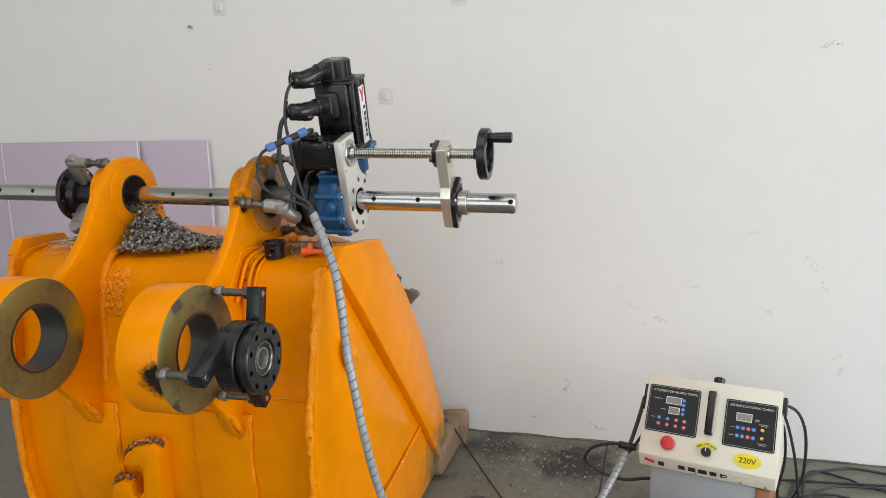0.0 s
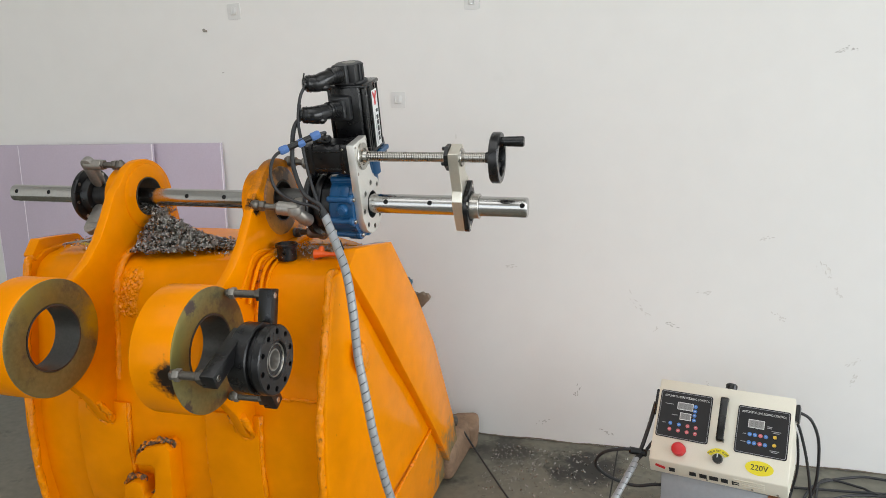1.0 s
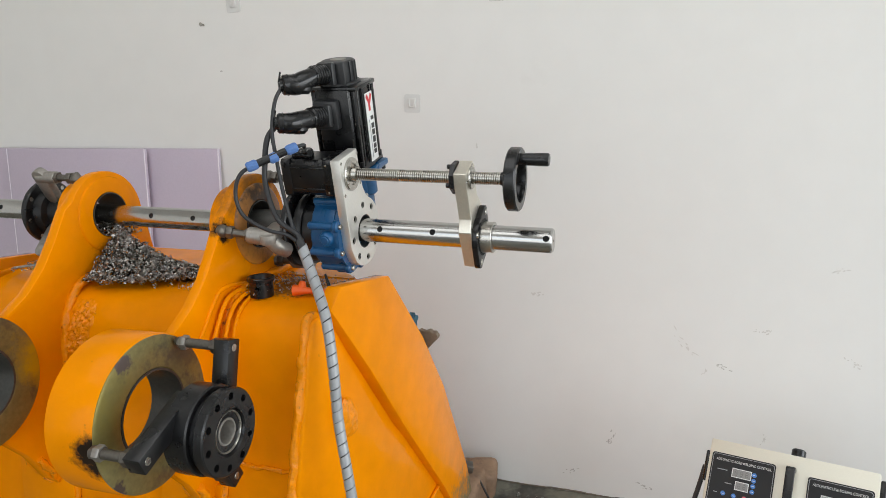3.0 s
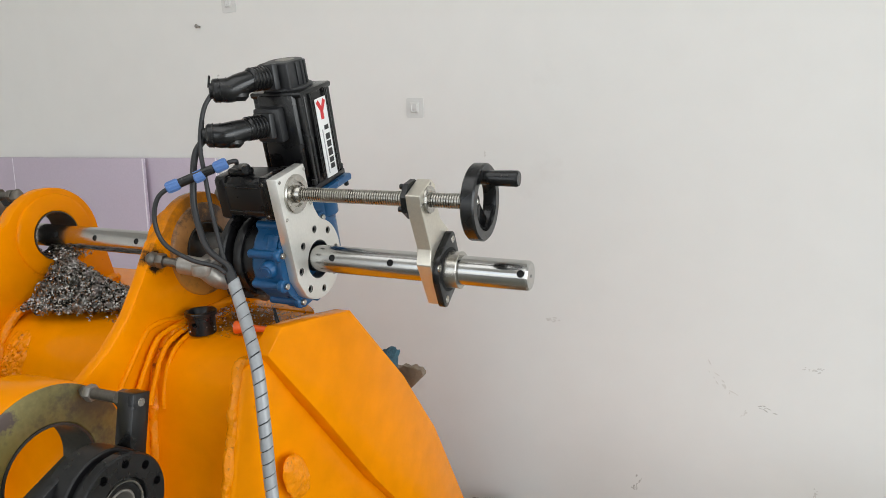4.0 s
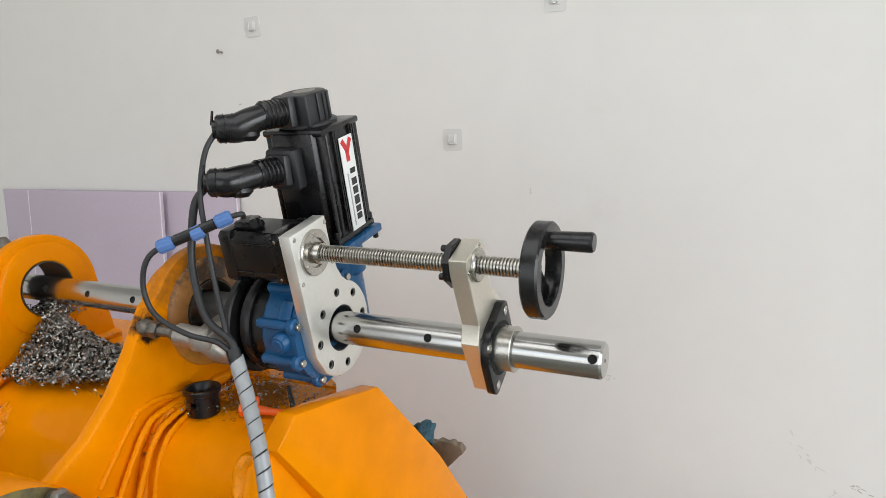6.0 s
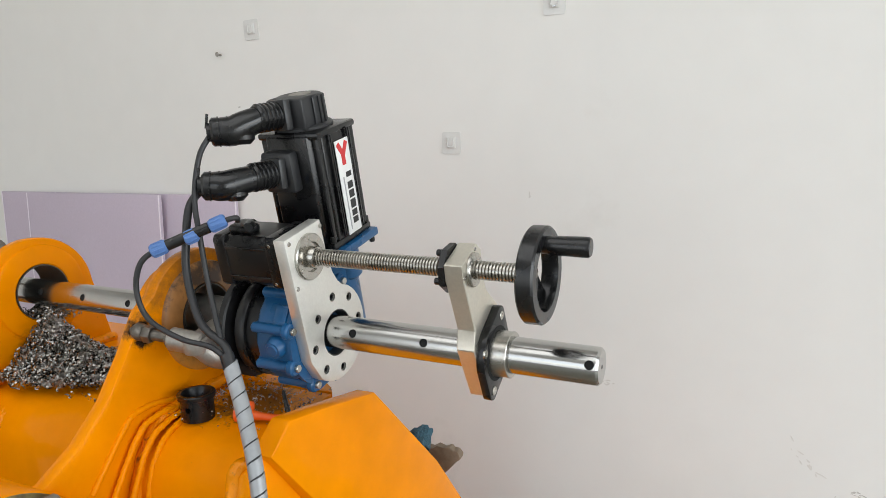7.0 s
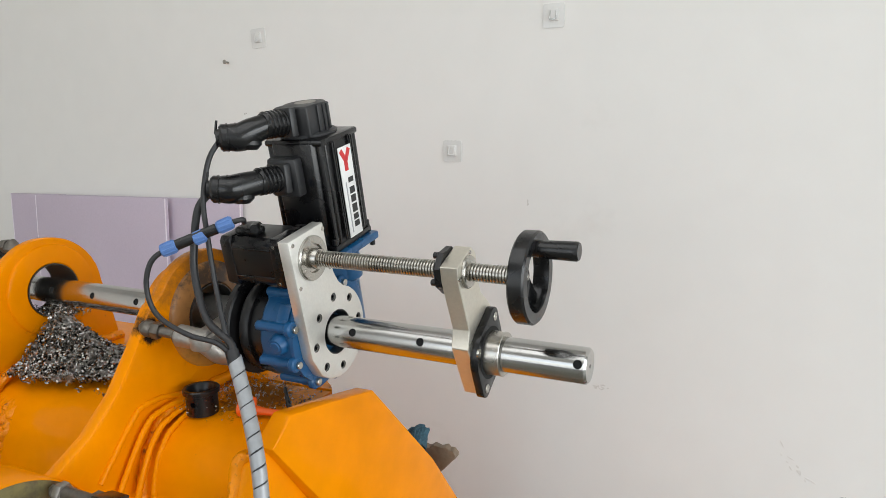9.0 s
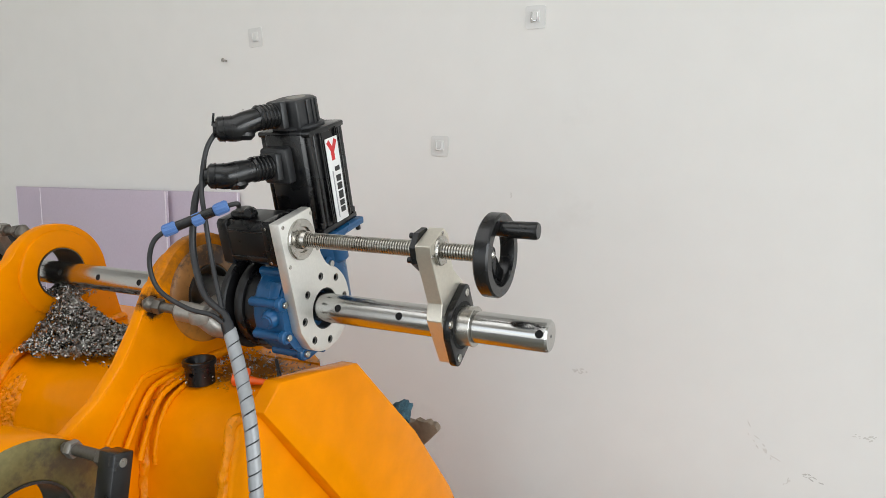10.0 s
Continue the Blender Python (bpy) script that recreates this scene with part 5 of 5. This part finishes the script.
floor_cable([(0.61, 2.67, 0.46), (0.655, 2.675, 0.455), (0.685, 2.68, 0.437), (0.717, 2.68, 0.332), (0.739, 2.68, 0.22), (0.757, 2.68, 0.09), (0.79, 2.76, 0.012), (0.88, 3.06, 0.011), (1.018, 3.04, 0.011), (1.1, 2.986, 0.011), (1.5, 2.85, 0.011)], 0.0052, "black cable hanging beside the stand")
floor_cable([(0.60, 2.58, 0.36), (0.645, 2.59, 0.30), (0.66, 2.60, 0.2), (0.68, 2.60, 0.05), (0.80, 2.62, 0.012), (1.0, 2.75, 0.012), (1.2, 2.66, 0.012), (1.05, 2.5, 0.012), (0.85, 2.48, 0.012)], 0.0052, "black cable coiled on the floor")
floor_cable([(0.72, 2.98, 0.010), (1.0, 3.0, 0.010), (1.3, 3.02, 0.010), (1.7, 3.0, 0.010), (2.2, 2.9, 0.010)], 0.0055, "grey-black cable lying along the wall")
floor_cable([(0.155, 2.60, 0.30), (0.09, 2.60, 0.315), (0.0, 2.62, 0.28), (-0.03, 2.66, 0.20), (0.03, 2.68, 0.14), (0.12, 2.66, 0.13), (0.20, 2.65, 0.15), (0.30, 2.68, 0.14)], 0.0065, "black cable looped at the control box")
floor_cable([(0.03, 2.72, 0.012), (-0.02, 2.62, 0.012), (0.04, 2.52, 0.012), (0.16, 2.5, 0.012), (0.26, 2.54, 0.012), (0.36, 2.62, 0.012)], 0.0068, "black cable coiled under the control box")

floor_cable([(0.62, 2.72, 0.42), (0.66, 2.73, 0.41), (0.70, 2.75, 0.36), (0.715, 2.76, 0.22), (0.70, 2.77, 0.08), (0.74, 2.84, 0.012), (0.95, 2.90, 0.011), (1.12, 2.78, 0.011), (1.02, 2.62, 0.011), (0.84, 2.64, 0.011), (0.80, 2.80, 0.018), (0.98, 2.96, 0.018), (1.35, 2.95, 0.011), (1.9, 2.75, 0.011)], 0.0048, "thin black cable in loose coils beside the stand")

# ---- boards against the wall ----
def board(x0, x1, top, y, lean, label):
    m = Matrix.Translation(((x0 + x1) / 2, y, 0.0)) @ pose(0, 0, 0, lean)
    t = thing("insulation_board", ((x0 + x1) / 2, y, 0.0), label, "board", "boards against the wall")
    part("sheet", box((x1 - x0, 0.014, top), m @ Matrix.Translation((0, 0, top / 2)), 0.003), M_LILAC, t)
    for x, w in ((x0 + 0.003, 0.006), (x1 - 0.003, 0.006)):
        part("cut_edge", box((w - 0.001, 0.017, top - 0.004), m @ Matrix.Translation((x - (x0 + x1) / 2, 0, top / 2 + 0.0015)), 0.002), M_LILAC_EDGE, t, "pale cut edge")
    return t


board(-3.0, -1.893, 1.446, 3.095, -3.0, "lilac foam insulation board leaning on the wall")
board(-3.10, -2.262, 1.447, 3.055, -3.0, "lilac foam insulation board in front of another")
board(-3.345, -2.95, 1.446, 3.12, -2.0, "lilac foam insulation board behind the others")

# ---- wall hooks, nail and scuffs ----
def wall_hook(x, z, tilt, chrome):
    t = thing("adhesive_hook", (x, WALL_Y, z), "clear plastic adhesive wall hook" + (" with a chrome loop" if chrome else ""), "wall hook", "wall hooks")
    m = Matrix.Translation((x, WALL_Y, z)) @ pose(0, 0, 0, 0, tilt, 0)
    b = box((0.068, 0.003, 0.072), Matrix.Identity(4))
    bevelled(b, [e for e in b.edges if abs(e.verts[0].co.y - e.verts[1].co.y) > 0.002], 0.008, 3)
    b.transform(m @ Matrix.Translation((0, -0.0016, 0)))
    part("pad", b, M_HOOK, t)
    f = box((0.032, 0.006, 0.036), m @ Matrix.Translation((0, -0.005, 0.002)), 0.002)
    part("hook_body", f, M_HOOK, t)
    pts = [m @ Vector(p) for p in ((-0.009, -0.008, 0.014), (-0.010, -0.011, -0.006), (-0.005, -0.013, -0.012), (0.005, -0.013, -0.012), (0.010, -0.011, -0.006), (0.009, -0.008, 0.014))]
    part("loop", hose(pts, 0.0022, 8), M_CHROME if chrome else M_HOOK, t)


wall_hook(-0.968, 1.626, 2, False)
wall_hook(-1.768, 2.056, -2, False)
wall_hook(-0.614, 2.035, 1, True)
nail = thing("wall_nail", (-1.925, WALL_Y, 1.976), "small grey nail stub in the white wall", "nail")
part("shank", rod((-1.925, WALL_Y, 1.976), (-1.925, WALL_Y - 0.02, 1.978), 0.004, 10, 0.001), M_CAST, nail)
part("head", rod((-1.926, WALL_Y - 0.018, 1.978), (-1.926, WALL_Y - 0.024, 1.978), 0.0085, 12, 0.002), M_CAST, nail)
SCUFFS = [(0.833, 1.763, 0.05, 12, 1), (0.875, 1.772, 0.035, -14, 1), (0.242, 0.63, 0.07, -10, 1), (0.20, 0.60, 0.03, 60, 0), (-0.148, 0.271, 0.06, 78, 1), (-0.155, 0.25, 0.025, 40, 1), (0.98, 0.495, 0.07, 30, 0), (1.0, 0.42, 0.06, 65, 0),
          (0.861, 0.899, 0.09, -55, 0), (0.91, 0.80, 0.05, -65, 0), (-0.454, 0.865, 0.07, -4, 0), (0.397, 0.776, 0.05, 8, 0), (-1.86, 1.78, 0.012, 0, 1), (-0.70, 1.46, 0.02, 80, 0), (0.12, 0.70, 0.09, -50, 0), (-0.30, 0.10, 0.05, 20, 1), (0.0, 0.07, 0.06, -15, 1), (0.42, 0.34, 0.04, 70, 0), (0.62, 1.02, 0.04, 15, 0), (0.70, 0.68, 0.05, -30, 0)]
rnd = random.Random(21)
for x, z, n, a, dark in SCUFFS:
    c, s = math.cos(radians(a)), math.sin(radians(a))
    flakes = bmesh.new()
    for _ in range(9 if dark else 13):
        along_by, off = rnd.gauss(0, 0.30) * n, rnd.gauss(0, 0.10) * n
        size, wide = rnd.uniform(0.08, 0.30) * n, rnd.uniform(0.0009, 0.0030)
        turn = a + rnd.gauss(0, 22)
        m = Matrix.Translation((x + along_by * c - off * s, WALL_Y - 0.0002, z + along_by * s + off * c)) @ pose(0, 0, 0, 0, -turn, 0)
        lathe([(-size / 2, 0), (-size / 4, 0.8), (size / 5, 1.0), (size / 2, 0)], m @ Matrix.Diagonal((1, 0.0007, wide, 1)), 8, flakes)
    part("scuff", flakes, M_SCUFF if dark else M_SCUFF_PALE, wall_n)

# ---- floor joint and base ----
part("floor_joint", box((0.006, 1.9, 0.003), pose(0.0, 2.30, 0.0005, 0, 0, -3)), M_CRACK, floor)
base_line = [(-0.75 + 0.1 * k, WALL_Y - 0.004, 0.004 + 0.003 * math.sin(k * 1.9)) for k in range(28)]
part("dirt_line", roughened(hose(base_line, 0.0032, 6), 0.003, 40), M_GRIT, wall_n)

# timber under the bucket's corner
timber = thing("timber_block", (-0.62, 2.85, 0.0), "worn brown timber block propping the bucket corner", "timber")
part("block", roughened(box((0.15, 0.40, 0.14), pose(-0.705, 2.93, 0.070, 0, 0, -3), 0.03, None, 3), 0.008, 12), M_BLOCK, timber)
part("short_block", roughened(box((0.13, 0.14, 0.13), pose(-0.665, 3.07, 0.075, 8, 0, 10), 0.03, None, 3), 0.01, 14), M_BLOCK, timber)

tagged(part("steel_offcut", box((0.035, 0.05, 0.03), pose(-0.70, 3.0, 0.157, 0, 12, 20), 0.003), M_STUD), "small dark steel offcut on the timber block", "offcut")

# board and glove behind the bucket
plank = thing("rusty_plate", (-0.75, 2.45, 0.85), "brown rusty plate with a ragged end behind the bucket", "steel plate")
pb = prism([(-0.25, -0.06), (0.02, -0.036), (0.048, -0.011), (0.085, 0.025), (0.110, 0.050), (0.115, 0.055), (0.116, 0.066), (0.108, 0.076), (0.098, 0.074), (0.090, 0.083), (0.078, 0.079), (0.062, 0.082), (0.044, 0.074), (0.0, 0.078), (-0.25, 0.08)], -0.01, 0.01, Matrix.Identity(4), 0.003)
pb.transform(Matrix.Translation((-0.75, 2.472, 0.853)) @ Matrix(((0, 1, 0, 0), (1, 0, 0, 0), (0, 0, 1, 0), (0, 0, 0, 1))))
part("plate", roughened(pb, 0.006, 50), M_TOOTH, plank)
gl = bmesh.new()
bmesh.ops.create_icosphere(gl, subdivisions=4, radius=1.0)
gl.transform(pose(-0.718, 2.40, 0.950, 0, 30, 0) @ Matrix.Diagonal((0.024, 0.036, 0.052, 1)))
roughened(roughened(gl, 0.020, 30), 0.007, 95, 3.0)
for v in gl.verts:
    v.co += 0.0016 * math.sin(v.co.z * 900 + 300 * v.co.x) * v.co.normalized()
tagged(part("work_glove", gl, M_GLOVE), "crumpled teal knitted work glove behind the bucket", "glove")

# ---- things lying on the bucket ----
bush = thing("steel_bush", (-0.929, 1.964, 1.185), "black flanged steel bush standing on the bucket", "bush")
BM = Matrix.Translation((-0.929, 1.964, 1.1745)) @ Matrix(((0, 0, 1.1, 0), (0, 1.1, 0, 0), (1.04, 0, 0, 0), (0, 0, 0, 1)))
bb = lathe([(0.0, 0.016), (0.0, 0.026), (0.001, 0.027), (0.038, 0.027), (0.040, 0.031), (0.047, 0.0315), (0.049, 0.030), (0.049, 0.025), (0.030, 0.016)], BM, 48, close=True)
bb = cut(bb, rod((-0.918, 1.90, 1.200), (-0.926, 1.955, 1.200), 0.0055, 16, 0.0005))
part("sleeve", bb, M_BLACK, bush)
drv = thing("screwdriver", (-0.81, 2.03, 1.19), "orange-handled screwdriver lying on the bucket", "screwdriver")
part("handle", hose([(-0.842, 1.972, 1.193), (-0.825, 1.975, 1.193), (-0.79, 1.981, 1.192), (-0.752, 1.986, 1.191)], lambda t: 0.0105 + 0.004 * math.cos(4 * t), 16), M_ORANGEPL, drv)
part("thumb_knob", hose([(-0.822, 1.978, 1.196), (-0.823, 1.984, 1.206), (-0.824, 1.988, 1.212)], lambda t: 0.0105 - 0.003 * t * t, 16), M_ORANGEPL, drv)
part("shaft", rod((-0.764, 2.018, 1.188), (-0.782, 2.030, 1.224), 0.0052, 10, 0.001, None, 0.003), M_BLACK, drv)


def ribbons(count, place, size, seed):
    """Small curled strips of swarf."""
    rnd = random.Random(seed)
    verts, faces = [], []
    for _ in range(count):
        o = Vector(place(rnd))
        r = rnd.uniform(0.4, 1.0) * size
        w = rnd.uniform(0.25, 0.6) * size
        turn = Euler((rnd.uniform(0, 6.3), rnd.uniform(0, 6.3), rnd.uniform(0, 6.3))).to_matrix()
        n, sweep, pitch = rnd.randint(5, 9), rnd.uniform(2.5, 8.0), rnd.uniform(0.0, 0.7) * size
        i0 = len(verts)
        for k in range(n + 1):
            a = sweep * k / n
            c = Vector((r * math.cos(a), r * math.sin(a), pitch * a * 0.4))
            verts.append(tuple(o + turn @ c))
            verts.append(tuple(o + turn @ (c + Vector((0.1 * r * math.cos(a), 0.1 * r * math.sin(a), w)))))
        for k in range(n):
            j = i0 + 2 * k
            faces.append((j, j + 1, j + 3, j + 2))
    me = bpy.data.meshes.new("metal_shavings")
    me.from_pydata(verts, [], faces)
    for p in me.polygons:
        p.use_smooth = True
    me.materials.append(M_CHIP)
    return me


def heap_height(x, y):
    """Height of the heap of swarf over the top sheet."""
    d = math.hypot((x + 1.425) / (0.275 if x > -1.425 else 0.10), (y - 2.03) / 0.122)
    return max(0.0, 0.128 * (1 - d) ** 1.75 if d < 1 else 0.0)


def on_heap(rnd):
    while True:
        x, y = rnd.uniform(-1.455, -1.10), rnd.uniform(1.905, 2.16)
        h = heap_height(x, y)
        if h > 0.002 or rnd.random() < 0.03:
            return x, y, 1.193 + h * rnd.uniform(0.80, 1.05) + rnd.uniform(0, 0.006)


tagged(new("metal_shavings", ribbons(4200, on_heap, 0.0068, 5)), "heap of bright curled steel shavings on the bucket", "metal shavings", kind="stuff")
# continuous surface just under the loose curls, much darker than they are
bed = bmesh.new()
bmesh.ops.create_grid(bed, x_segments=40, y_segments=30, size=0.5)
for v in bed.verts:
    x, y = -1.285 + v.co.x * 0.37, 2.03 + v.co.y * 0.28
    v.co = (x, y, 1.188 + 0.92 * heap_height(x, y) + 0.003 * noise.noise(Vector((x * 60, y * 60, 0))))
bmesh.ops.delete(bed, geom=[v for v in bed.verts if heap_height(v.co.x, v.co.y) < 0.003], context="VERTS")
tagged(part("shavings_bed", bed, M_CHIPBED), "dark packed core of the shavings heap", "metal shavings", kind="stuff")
tagged(new("metal_shavings", ribbons(240, lambda r: (-1.53 + r.uniform(0, 0.13), 2.062 + r.gauss(0, 0.018), 1.296 + r.uniform(0, 0.014)), 0.0062, 9)), "steel shavings in the bored hole of the ear", "metal shavings", kind="stuff")
tagged(new("metal_shavings", ribbons(420, lambda r: (-0.975 + min(0.22, abs(r.gauss(0, 0.13))), min(2.14, 2.05 + r.gauss(0, 0.055)), 1.190 + r.uniform(0, 0.003)), 0.0033, 11)), "loose steel shavings and grit on the bucket top", "metal shavings", kind="stuff")
tagged(new("metal_shavings", ribbons(260, lambda r: (r.uniform(-1.74, -1.55), 2.0 + r.gauss(0, 0.03), 1.196 + r.uniform(0, 0.012)), 0.0055, 12)), "steel shavings and scraps by the far ear", "metal shavings", kind="stuff")
tagged(new("metal_shavings", ribbons(520, lambda r: (-0.52 + abs(r.gauss(0, 0.36)), 3.10 - abs(r.gauss(0, 0.30)), 0.004 + r.uniform(0, 0.006)), 0.0062, 13)), "steel shavings scattered over the floor by the wall", "metal shavings", kind="stuff")
scrap = thing("scrap_strip", (-1.68, 1.99, 1.195), "flat grey steel strip lying on the bucket", "steel strip")
part("strip", box((0.15, 0.018, 0.004), pose(-1.68, 1.985, 1.210, 0, -6, 22), 0.001), M_CAST, scrap)
for k, (x, y) in enumerate(((-1.66, 1.965), (-1.60, 1.975), (-1.70, 2.02))):
    tagged(part("yellow_scrap", box((0.035, 0.016, 0.005), pose(x, y, 1.203, 4, 3, 25 * k), 0.001), M_CARDY), "scrap of yellow painted metal on the bucket", "scrap", "yellow scraps")
